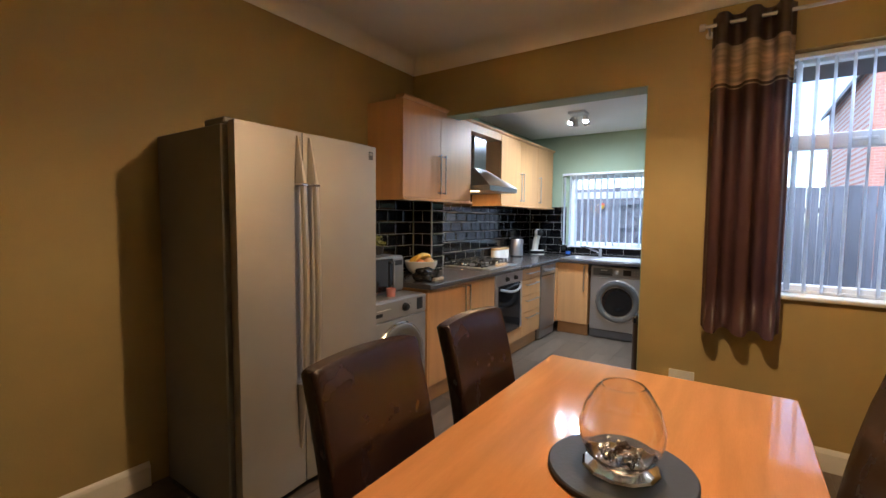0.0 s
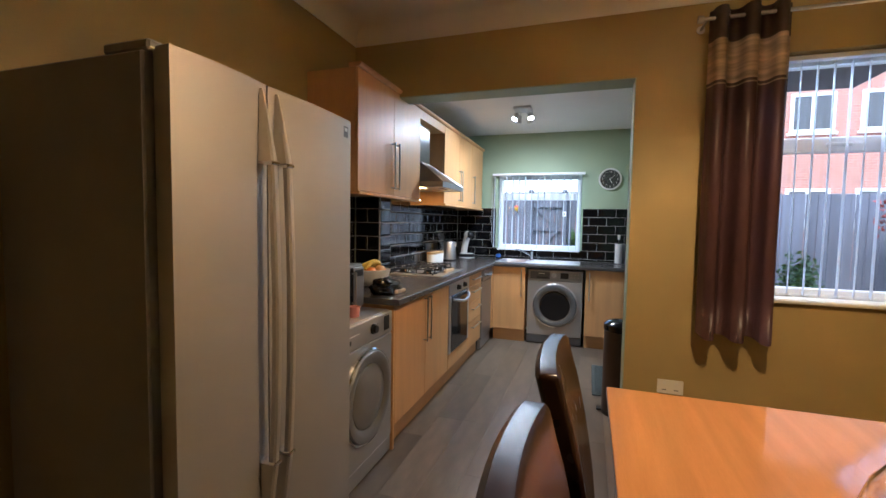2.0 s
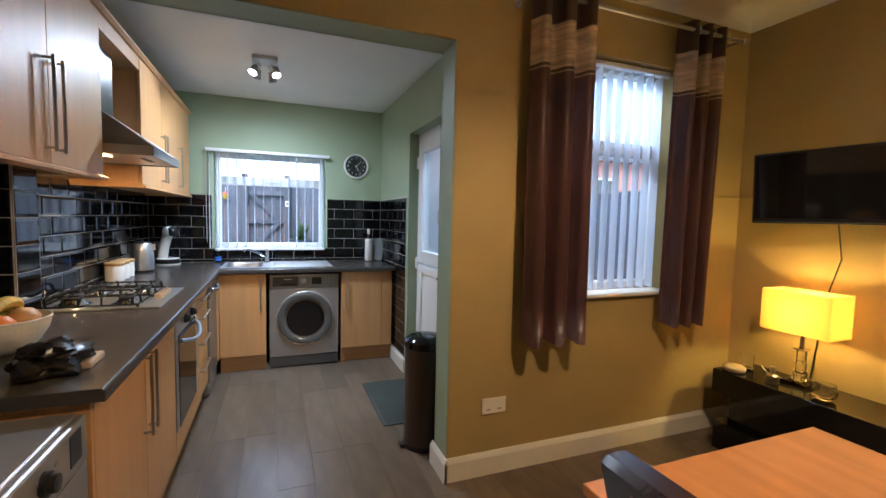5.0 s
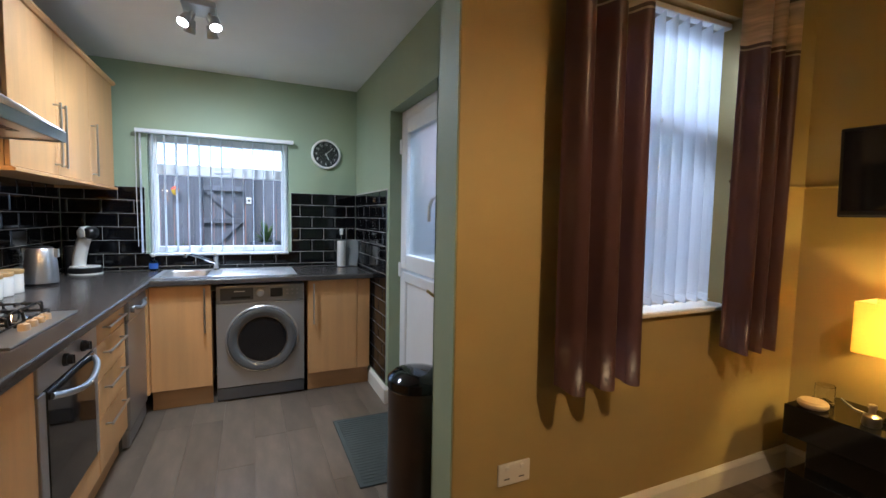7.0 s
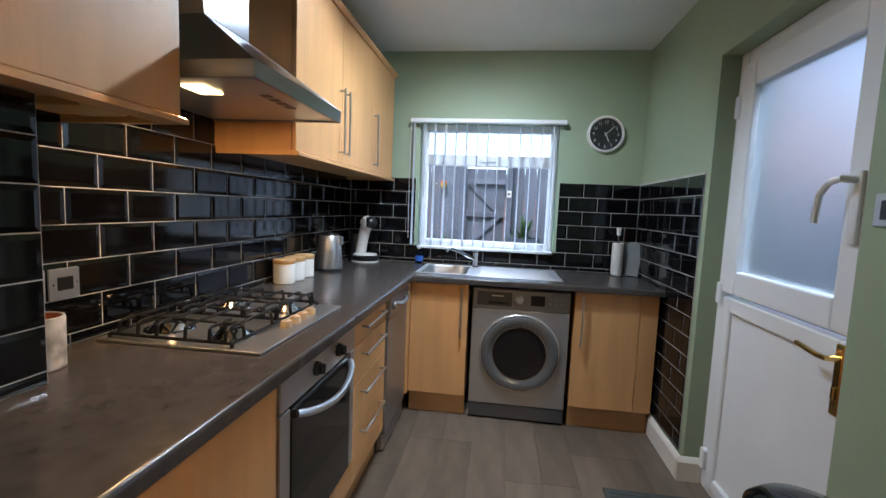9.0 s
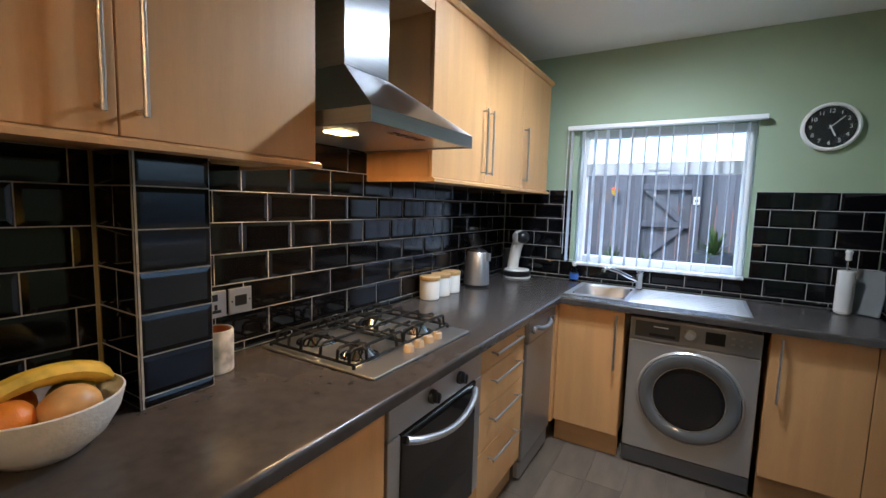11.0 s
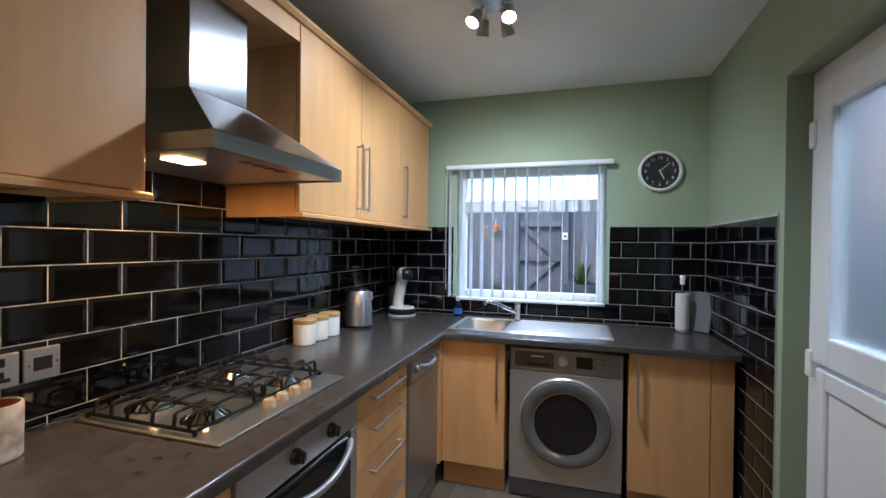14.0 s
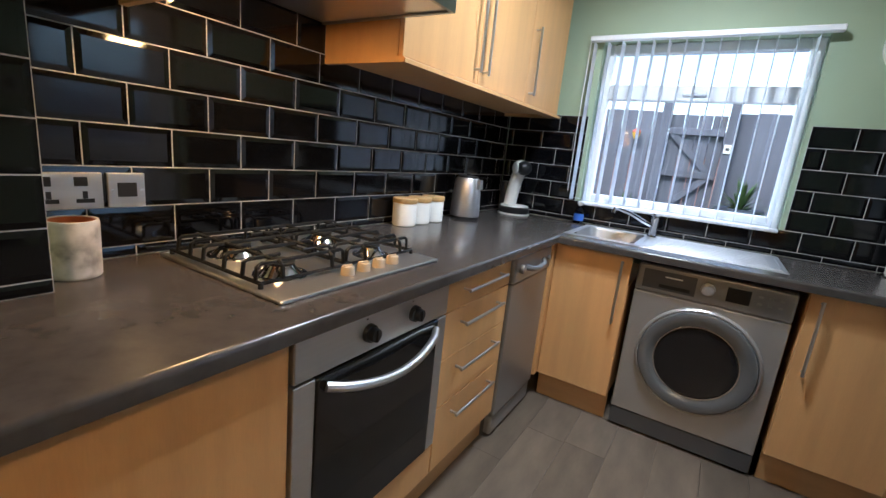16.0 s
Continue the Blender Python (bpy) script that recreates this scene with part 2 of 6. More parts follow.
def lathe(bm, at, profile, n=28, axis=(0, 0, 1), slot=0, caps=True):
    t = bmesh.new()
    rings = [[t.verts.new((r * math.cos(6.28318531 * i / n), r * math.sin(6.28318531 * i / n), z)) for i in range(n)] for r, z in profile]
    for p, q in zip(rings, rings[1:]):
        for i in range(n):
            t.faces.new((p[i], p[(i + 1) % n], q[(i + 1) % n], q[i]))
    for ring, flip in ((rings[0], True), (rings[-1], False)) if caps else ():
        t.faces.new(ring[::-1] if flip else ring)
    merge(bm, t, Matrix.Translation(at) @ frame_to(axis), slot)


def tube(bm, pts, r, n=8, slot=0):
    t = bmesh.new()
    pts = [Vector(p) for p in pts]
    rings = []
    up = None
    for i, p in enumerate(pts):
        d = (pts[min(i + 1, len(pts) - 1)] - pts[max(i - 1, 0)]).normalized()
        if up is None:
            up = d.orthogonal().normalized()
        up = (up - d * up.dot(d)).normalized()
        side = d.cross(up)
        rings.append([t.verts.new(p + r * (math.cos(6.28318531 * k / n) * up + math.sin(6.28318531 * k / n) * side)) for k in range(n)])
    for a, b in zip(rings, rings[1:]):
        for k in range(n):
            t.faces.new((a[k], a[(k + 1) % n], b[(k + 1) % n], b[k]))
    t.faces.new(rings[0][::-1])
    t.faces.new(rings[-1])
    merge(bm, t, None, slot)


def prism(bm, poly, axis, a, b, slot=0, bevel=0.0):
    """A polygon in the plane across axis, drawn out from a to b."""
    t = bmesh.new()
    def put(u, v, w):
        return {"x": (w, u, v), "y": (u, w, v), "z": (u, v, w)}[axis]
    lo = [t.verts.new(put(u, v, a)) for u, v in poly]
    hi = [t.verts.new(put(u, v, b)) for u, v in poly]
    k = len(poly)
    t.faces.new(lo[::-1])
    t.faces.new(hi)
    for i in range(k):
        t.faces.new((lo[i], lo[(i + 1) % k], hi[(i + 1) % k], hi[i]))
    bmesh.ops.recalc_face_normals(t, faces=t.faces[:])
    if bevel:
        bmesh.ops.bevel(t, geom=t.edges[:], offset=bevel, segments=2, profile=0.5, affect="EDGES", clamp_overlap=True)
    merge(bm, t, None, slot)


def base_of(ob):
    p = Vector((0, 0, 0))
    while ob:
        p += ob.location
        ob = ob.parent
    return p


def part(name, bm, mats, parent=None, smooth=False, at=None):
    """A mesh object from bm, whose places are in the world."""
    off = base_of(parent) if parent else Vector((0, 0, 0))
    here = Vector(at) if at else (off if parent else Vector((0, 0, 0)))
    bmesh.ops.translate(bm, verts=bm.verts, vec=-here)
    me = bpy.data.meshes.new(name)
    bm.to_mesh(me)
    bm.free()
    for m in (mats if isinstance(mats, (list, tuple)) else [mats]):
        me.materials.append(m)
    ob = new(name, me)
    ob.location = here - off
    if parent:
        ob.parent = parent
    if smooth:
        me.shade_smooth()
        me.set_sharp_from_angle(angle=radians(35))
    return ob


def thing(name, at, label, category, group=""):
    ob = new(name)
    ob.location = at
    ob.empty_display_size = 0.1
    return tagged(ob, label, category, group)


def one(name, mats, parent, *shapes, smooth=False):
    """A part from a list of calls, each (function, arguments, keywords)."""
    bm = bmesh.new()
    for fn, args, *kw in shapes:
        fn(bm, *args, **(kw[0] if kw else {}))
    return part(name, bm, mats, parent, smooth)


def boxes(name, mats, parent, *los, bevel=0.0, seg=1):
    bm = bmesh.new()
    for lo, hi in los:
        box(bm, lo, hi, bevel, seg)
    return part(name, bm, mats, parent)


def structure(ob, label, category):
    return tagged(ob, label, category, kind="structure")


# ---- the shell ----
XL, XK, XR = -0.045, 2.122, 3.95      # left wall, kitchen's right wall, dining room's right wall
YA, YB, YF, YN = 0.075, 0.26, 2.74, -4.4   # dividing wall's two faces, far wall, wall behind
ZK, ZD, ZA = 2.485, 2.74, 2.244       # ceilings, underside of the wide opening
structure(boxes("floor", M_VINYL, None, ((XL - 0.3, YN - 0.3, -0.12), (XR + 0.3, YF + 0.3, -0.006))), "grey oak vinyl plank floor through both rooms", "floor")
structure(boxes("wall_left_dining", M_OLIVE, None, ((XL - 0.25, YN, 0), (XL, 0.15, ZD))), "olive painted plaster wall", "wall")
structure(boxes("wall_left_kitchen", M_SAGE, None, ((XL - 0.25, 0.15, 0), (XL, YF + 0.25, ZD))), "sage green painted wall behind cabinets", "wall")
structure(boxes("wall_behind", M_OLIVE, None, ((XL - 0.25, YN - 0.25, 0), (XR + 0.25, YN, ZD))), "olive painted plaster wall", "wall")
structure(boxes("wall_right_dining", M_OLIVE, None, ((XR, YN, 0), (XR + 0.25, YB, ZD))), "olive painted plaster wall with a dado line", "wall")
WX0, WX1, WZ0, WZ1 = 2.52, 3.33, 0.955, 2.31
structure(boxes("wall_window_dining", M_OLIVE, None, ((1.872, YA, 0), (WX0, YB - 0.01, ZD)), ((WX1, YA, 0), (XR, YB - 0.01, ZD)), ((WX0, YA, 0), (WX1, YB - 0.01, WZ0)), ((WX0, YA, WZ1), (WX1, YB - 0.01, ZD)), ((XL, YA, ZA), (1.872, YB - 0.01, ZD))), "olive painted wall with wide opening and window", "wall")
structure(boxes("opening_lining", M_SAGE, None, ((1.866, YA + 0.004, 0), (1.872, YB, ZA)), ((0.15, YA + 0.004, ZA - 0.006), (1.866, YB, ZA)), ((1.866, YB - 0.01, 0), (XK, YB, ZK)), ((XL, YB - 0.01, ZA - 0.006), (1.866, YB, ZK))), "sage green reveal of the wide opening", "wall")
KX0, KX1, KZ0, KZ1 = 0.50, 1.53, 1.03, 1.965
structure(boxes("wall_far_kitchen", M_SAGE, None, ((XL, YF, 0), (KX0, YF + 0.25, ZD)), ((KX1, YF, 0), (XK + 0.25, YF + 0.25, ZD)), ((KX0, YF, 0), (KX1, YF + 0.25, KZ0)), ((KX0, YF, KZ1), (KX1, YF + 0.25, ZD))), "sage green painted wall with the kitchen window", "wall")
DY0, DY1, DZ1 = 0.775, 1.69, 2.09
structure(boxes("wall_right_kitchen", M_SAGE, None, ((XK, YB - 0.01, 0), (XK + 0.25, DY0, ZD)), ((XK, DY1, 0), (XK + 0.25, YF, ZD)), ((XK, DY0, DZ1), (XK + 0.25, DY1, ZD))), "sage green painted wall with the back door", "wall")
structure(boxes("ceiling_kitchen", M_CEIL, None, ((XL, YB, ZK), (XK, YF, ZK + 0.1))), "white painted kitchen ceiling", "ceiling")
structure(boxes("ceiling_dining", M_CEIL, None, ((XL, YN, ZD), (XR, YA, ZD + 0.1))), "white painted dining room ceiling", "ceiling")
structure(boxes("roof_slab", M_SLATE, None, ((XL - 0.3, YN - 0.3, ZD + 0.12), (XR + 0.3, YF + 0.3, ZD + 0.3))), "plain roof over the rooms", "roof")


def coving():
    """Concave plaster coving round the dining room's ceiling."""
    R = 0.105
    bm = bmesh.new()
    arc = [(R * (1 - math.cos(a)), -R * (1 - math.sin(a))) for a in [i * math.pi / 12 for i in range(7)]]
    arc = [(0.0, 0.0), (0.0, -R - 0.008), (0.006, -R - 0.008)] + [(0.006 + u, v) for u, v in arc] + [(R + 0.014, 0.0)]
    prism(bm, [(XL + u, ZD + v) for u, v in arc], "y", YN, YA)
    prism(bm, [(XR - u, ZD + v) for u, v in arc], "y", YN, YA)
    prism(bm, [(YA - u, ZD + v) for u, v in arc], "x", XL + 0.001, XR - 0.001)
    prism(bm, [(YN + u, ZD + v) for u, v in arc], "x", XL + 0.001, XR - 0.001)
    return structure(part("coving", bm, M_CEIL, None, True), "white plaster coving", "coving")


coving()


def skirting():
    h, d = 0.125, 0.018
    bm = bmesh.new()
    sh = [(0, 0), (d, 0), (d, h - 0.025), (d - 0.006, h - 0.012), (0.004, h), (0, h)]
    prism(bm, [(XL + u, v) for u, v in sh], "y", YN, -2.1)
    prism(bm, [(YA - u, v) for u, v in sh], "x", 1.872 - d, XR)
    prism(bm, [(XR - u, v) for u, v in sh], "y", YN, YA)
    prism(bm, [(YN + u, v) for u, v in sh], "x", XL, XR)
    prism(bm, [(1.866 - u, v) for u, v in sh], "y", YA - d, YB + d)
    prism(bm, [(XK - 0.012 - u, v) for u, v in sh], "y", DY1 - 0.01, YF - 0.6)
    prism(bm, [(DY1 - u, v) for u, v in sh], "x", XK - 0.012 - d, XK + 0.08)
    return structure(part("baseboard", bm, M_TRIM), "white painted skirting board", "skirting")


skirting()
structure(boxes("trim", M_OLIVE, None, ((3.3, YA - 0.008, 1.545), (XR, YA, 1.56)), ((XR - 0.008, YN, 1.545), (XR, YA - 0.008, 1.56)), bevel=0.003), "thin painted picture rail line", "trim")


# ---- windows, blinds and door ----
def window(name, x0, x1, z0, z1, y, bar, label):
    w = thing(name, ((x0 + x1) / 2, y, z0), label, "window")
    structure(w, label, "window")
    f, d = 0.055, 0.06
    boxes("frame", M_UPVC, w, ((x0, y, z0), (x0 + f, y + d, z1)), ((x1 - f, y, z0), (x1, y + d, z1)), ((x0 + f, y, z0), (x1 - f, y + d, z0 + f)), ((x0 + f, y, z1 - f), (x1 - f, y + d, z1)), ((x0 + f, y, bar), (x1 - f, y + d, bar + 0.085)), bevel=0.006)
    for a, b in ((z0 + f, bar), (bar + 0.085, z1 - f)):
        p = boxes("pane", M_GLASS, w, ((x0 + f - 0.004, y + 0.027, a - 0.004), (x1 - f + 0.004, y + 0.033, b + 0.004)))
        p.visible_shadow = False
    one("handle", M_UPVC, w, (box, (((x0 + x1) / 2 - 0.06, y - 0.022, bar + 0.03), ((x0 + x1) / 2 + 0.06, y, bar + 0.052)), {"bevel": 0.006}))
    return w


window("window_1", KX0, KX1, KZ0, KZ1, YF + 0.06, 1.655, "white plastic kitchen window with top light")
window("window_2", WX0, WX1, WZ0, WZ1, YA + 0.11, 1.78, "white plastic dining window with top light")
structure(boxes("window_sill", M_TRIM, None, ((WX0 - 0.03, YA - 0.035, WZ0 - 0.02), (WX1 + 0.03, YA + 0.11, WZ0 + 0.004)), bevel=0.006), "white painted window board", "sill")
structure(boxes("window_sill", M_UPVC, None, ((KX0 + 0.002, YF - 0.012, KZ0 - 0.016), (KX1 - 0.002, YF + 0.062, KZ0 + 0.004)), bevel=0.004), "white plastic window board", "sill")


def blind(x0, x1, ztop, zbot, y, step, turn, label):
    b = thing("vertical_blind", ((x0 + x1) / 2, y, zbot), label, "blind")
    one("head_rail", M_UPVC, b, (box, ((x0, y - 0.022, ztop - 0.034), (x1, y + 0.022, ztop - 0.006)), {"bevel": 0.004}))
    k = int((x1 - x0 - 0.06) / step)
    me = None
    for i in range(k + 1):
        x = x0 + 0.03 + i * step
        if me is None:
            bm = bmesh.new()
            n = 4
            cols = []
            for j in range(n + 1):
                u = -0.044 + 0.088 * j / n
                cols.append((u, 0.004 * (1 - (2 * j / n - 1) ** 2)))
            t = 0.0006
            front = [[bm.verts.new((v - t, u, z)) for z in (0, ztop - 0.045 - zbot)] for u, v in cols]
            back = [[bm.verts.new((v + t, u, z)) for z in (0, ztop - 0.045 - zbot)] for u, v in cols]
            for side in (front, back):
                for p, q in zip(side, side[1:]):
                    bm.faces.new((p[0], q[0], q[1], p[1]))
            for e in (0, -1):
                bm.faces.new((front[e][0], front[e][1], back[e][1], back[e][0]))
            box(bm, (-0.002, -0.042, 0.0), (0.003, 0.042, 0.035), 0.001)
            me = bpy.data.meshes.new("slat")
            bm.to_mesh(me)
            bm.free()
            me.materials.append(M_BLIND)
        s = new("slat", me)
        s.parent = b
        s.location = (x - b.location.x, 0, 0)
        s.rotation_euler = (0, 0, radians(turn + random.uniform(-4, 4)))
    pts = [(x0 + 0.03 + i * step * 0.5, y + (0.04 if i % 2 else -0.04), zbot + 0.012 - (0.006 if i % 2 else 0)) for i in range(2 * k + 1)]
    one("chain", M_UPVC, b, (tube, (pts, 0.0015), {"n": 4}))
    one("cord", M_UPVC, b, (tube, ([(x0 + 0.008, y - 0.024, ztop - 0.03), (x0 + 0.006, y - 0.03, (ztop + zbot) / 2), (x0 + 0.01, y - 0.03, zbot + 0.05)], 0.002), {"n": 5}))
    return b


blind(0.437, 1.567, 1.99, 1.045, YF - 0.055, 0.078, 0, "white vertical slat blind, slats turned open")
blind(WX0 + 0.01, WX1 - 0.01, WZ1 - 0.005, WZ0 + 0.02, YA + 0.055, 0.076, -20, "white vertical slat blind, slats turned open")


def stable_door():
    """White stable door in two leaves, in the right wall's reveal."""
    x = XK + 0.085
    d = thing("door_1", (x, (DY0 + DY1) / 2, 0), "white plastic stable door with frosted upper pane", "door")
    structure(d, "white plastic stable door with frosted upper pane", "door")
    a, b = DY0 + 0.005, DY1 - 0.07
    boxes("frame", M_UPVC, d, ((x, b, 0), (x + 0.06, DY1 - 0.002, DZ1 - 0.002)), ((x, DY0 + 0.002, 0), (x + 0.06, a + 0.05, DZ1 - 0.002)), ((x, a + 0.05, 2.02), (x + 0.06, b, DZ1 - 0.002)), ((x, a + 0.05, 0), (x + 0.07, b, 0.03)), bevel=0.005)
    y0, y1 = a + 0.052, b - 0.002
    s = 0.105
    up = boxes("upper_leaf", M_UPVC, d, ((x - 0.022, y0, 0.995), (x + 0.045, y0 + s, 2.015)), ((x - 0.022, y1 - s, 0.995), (x + 0.045, y1, 2.015)), ((x - 0.022, y0 + s, 0.995), (x + 0.045, y1 - s, 0.995 + s)), ((x - 0.022, y0 + s, 2.015 - s), (x + 0.045, y1 - s, 2.015)), bevel=0.008, seg=2)
    p = boxes("pane", M_FROST, up, ((x + 0.005, y0 + s - 0.005, 0.995 + s - 0.005), (x + 0.012, y1 - s + 0.005, 2.015 - s + 0.005)))
    p.visible_shadow = False
    lo = one("lower_leaf", M_UPVC, d, (box, ((x - 0.012, y0, 0.035), (x + 0.045, y0 + 0.07, 0.975)), {"bevel": 0.006}), (box, ((x - 0.012, y1 - 0.07, 0.035), (x + 0.045, y1, 0.975)), {"bevel": 0.006}), (box, ((x - 0.012, y0 + 0.07, 0.035), (x + 0.045, y1 - 0.07, 0.1)), {"bevel": 0.006}), (box, ((x - 0.012, y0 + 0.07, 0.905), (x + 0.045, y1 - 0.07, 0.975)), {"bevel": 0.006}), (box, ((x + 0.004, y0 + 0.065, 0.095), (x + 0.04, y1 - 0.065, 0.91))))
    for z in (0.16, 0.985, 1.84):
        one("hinge", M_UPVC, d, (box, ((x - 0.03, y1 - 0.012, z - 0.05), (x + 0.002, y1 + 0.03, z + 0.05)), {"bevel": 0.005}))
    yh = y0 + 0.05
    one("window_handle", M_UPVC, up, (box, ((x - 0.036, yh - 0.018, 1.27), (x - 0.02, yh + 0.018, 1.49)), {"bevel": 0.007, "seg": 2}), (tube, ([(x - 0.03, yh, 1.46), (x - 0.07, yh + 0.01, 1.465), (x - 0.075, yh + 0.05, 1.455), (x - 0.075, yh + 0.085, 1.42), (x - 0.075, yh + 0.095, 1.33)], 0.011), {"n": 8}), smooth=True)
    one("lever_handle", M_BRASS, lo, (box, ((x - 0.022, yh - 0.017, 0.74), (x - 0.012, yh + 0.017, 0.965)), {"bevel": 0.004}), (tube, ([(x - 0.02, yh, 0.92), (x - 0.06, yh, 0.92), (x - 0.065, yh + 0.03, 0.922), (x - 0.06, yh + 0.13, 0.93)], 0.009), {"n": 8}), (box, ((x - 0.03, yh - 0.006, 0.79), (x - 0.02, yh + 0.006, 0.83)), {"bevel": 0.002}), smooth=True)


stable_door()


# ---- kitchen units ----
def bar_handle(parent, a, b, out):
    """A square-ended bar handle from a to b, standing off in the direction out."""
    a, b, out = Vector(a), Vector(b), Vector(out)
    bm = bmesh.new()
    cyl(bm, a + out * 0.03, b + out * 0.03, 0.006, n=10)
    d = (b - a).normalized()
    for p in (a + d * 0.012, b - d * 0.012):
        cyl(bm, p, p + out * 0.03, 0.005, n=8)
    return part("handle", bm, M_SATIN, parent, True)


ZC = 0.862        # top of the carcasses
FX = 0.575        # front of the left run's doors
FY = 2.105        # front of the far run's doors


def base_left(y0, y1, doors, label):
    """A base unit of the left run; doors: (y0, y1, z0, z1, handle) with the handle's ends."""
    u = thing("base_cabinet", (0.28, (y0 + y1) / 2, 0), label, "cabinet", "base cabinets")
    boxes("body", M_BEECH, u, ((XL + 0.012, y0, 0.14), (FX - 0.02, y1, ZC)))
    boxes("plinth", M_PLINTH, u, ((0.44, y0, 0.0), (FX - 0.045, y1, 0.139)))
    for a, b, c, d, h in doors:
        o = boxes("drawer" if len(doors) > 2 else "door", M_BEECH, u, ((FX - 0.018, a + 0.0015, c + 0.0015), (FX, b - 0.0015, d - 0.0015)), bevel=0.0015)
        if h:
            bar_handle(o, (FX, h[0], h[1]), (FX, h[2], h[3]), (1, 0, 0))
    return u


CY0 = -0.545
base_left(CY0, 0.495, [(CY0 + 0.018, -0.025, 0.14, ZC, (-0.06, 0.53, -0.06, 0.84)), (-0.025, 0.495, 0.14, ZC, (0.012, 0.53, 0.012, 0.84))], "pale beech double base cabinet with bar handles")
base_left(1.105, 1.60, [(1.105, 1.60, z0, z1, (1.2, z1 - 0.055, 1.51, z1 - 0.055)) for z0, z1 in ((0.14, 0.392), (0.392, 0.572), (0.572, 0.742), (0.742, ZC))], "pale beech four drawer base unit")
one("end_panel", M_BEECH, [o for o in scene.objects if o.name == "base_cabinet"][0], (box, ((XL + 0.012, CY0 - 0.002, 0.0), (FX, CY0 + 0.016, ZC)), {"bevel": 0.001}))


def base_far(x0, x1, handle_x, label, filler=None, top=ZC):
    u = thing("base_cabinet", ((x0 + x1) / 2, FY + 0.3, 0), label, "cabinet", "base cabinets")
    boxes("body", M_BEECH, u, ((x0, FY + 0.02, 0.14), (x1, YF - 0.03, top)))
    boxes("plinth", M_PLINTH, u, ((x0, FY + 0.045, 0.0), (x1, FY + 0.06, 0.139)))
    o = boxes("door", M_BEECH, u, ((x0 + 0.0015, FY, 0.141), ((filler or x1) - 0.0015, FY + 0.018, ZC - 0.002)), bevel=0.0015)
    if filler:
        boxes("filler_panel", M_BEECH, u, ((filler + 0.0015, FY + 0.002, 0.141), (x1, FY + 0.018, ZC - 0.002)), bevel=0.0015)
    bar_handle(o, (handle_x, FY, 0.53), (handle_x, FY, 0.84), (0, -1, 0))


base_far(0.60, 0.965, 0.925, "pale beech single base cabinet under the sink", None, 0.72)
base_far(1.615, XK - 0.03, 1.655, "pale beech single base cabinet in the corner", 1.99)

# appliances
def oven():
    y0, y1 = 0.502, 1.10
    o = thing("oven", (0.3, 0.8, 0), "built-in single oven with black glass and steel trim", "oven")
    boxes("body", M_DGREY, o, ((0.02, y0, 0.14), (FX - 0.022, y1, ZC)))
    boxes("base_panel", M_BEECH, o, ((FX - 0.02, y0, 0.141), (FX, y1, 0.262)), bevel=0.0015)
    boxes("plinth", M_PLINTH, o, ((0.44, y0 - 0.006, 0.0), (FX - 0.045, y1 + 0.004, 0.139)))
    boxes("control_panel", M_STEEL, o, ((FX - 0.02, y0, 0.748), (FX + 0.006, y1, ZC - 0.004)), bevel=0.003)
    d = boxes("door", M_BLKGLASS, o, ((FX - 0.02, y0 + 0.062, 0.268), (FX + 0.008, y1 - 0.05, 0.742)), bevel=0.003)
    for ya, yb in ((y0, y0 + 0.060), (y1 - 0.048, y1)):
        boxes("side_trim", M_STEEL, o, ((FX - 0.02, ya, 0.268), (FX + 0.005, yb, 0.742)), bevel=0.002)
    pts = []
    for i in range(13):
        s = i / 12
        pts.append((FX + 0.012 + 0.045 * math.sin(math.pi * s) ** 0.6, y0 + 0.085 + s * (y1 - y0 - 0.15), 0.715 - 0.035 * math.sin(math.pi * s)))
    one("handle", M_STEEL, d, (tube, (pts, 0.012), {"n": 10}), smooth=True)
    for y in (0.727, 0.915):
        one("knob", M_BLACK, o, (lathe, ((FX + 0.006, y, 0.800), [(0.024, 0), (0.023, 0.012), (0.019, 0.014), (0.017, 0.028), (0.0, 0.029)]), {"axis": (1, 0, 0), "n": 18}), (box, ((FX + 0.02, y - 0.004, 0.783), (FX + 0.038, y + 0.004, 0.817)), {"bevel": 0.002}), smooth=True)
        one("mark", M_BLACK, o, (box, ((FX + 0.0055, y - 0.012, 0.836), (FX + 0.0067, y - 0.006, 0.84))))


oven()


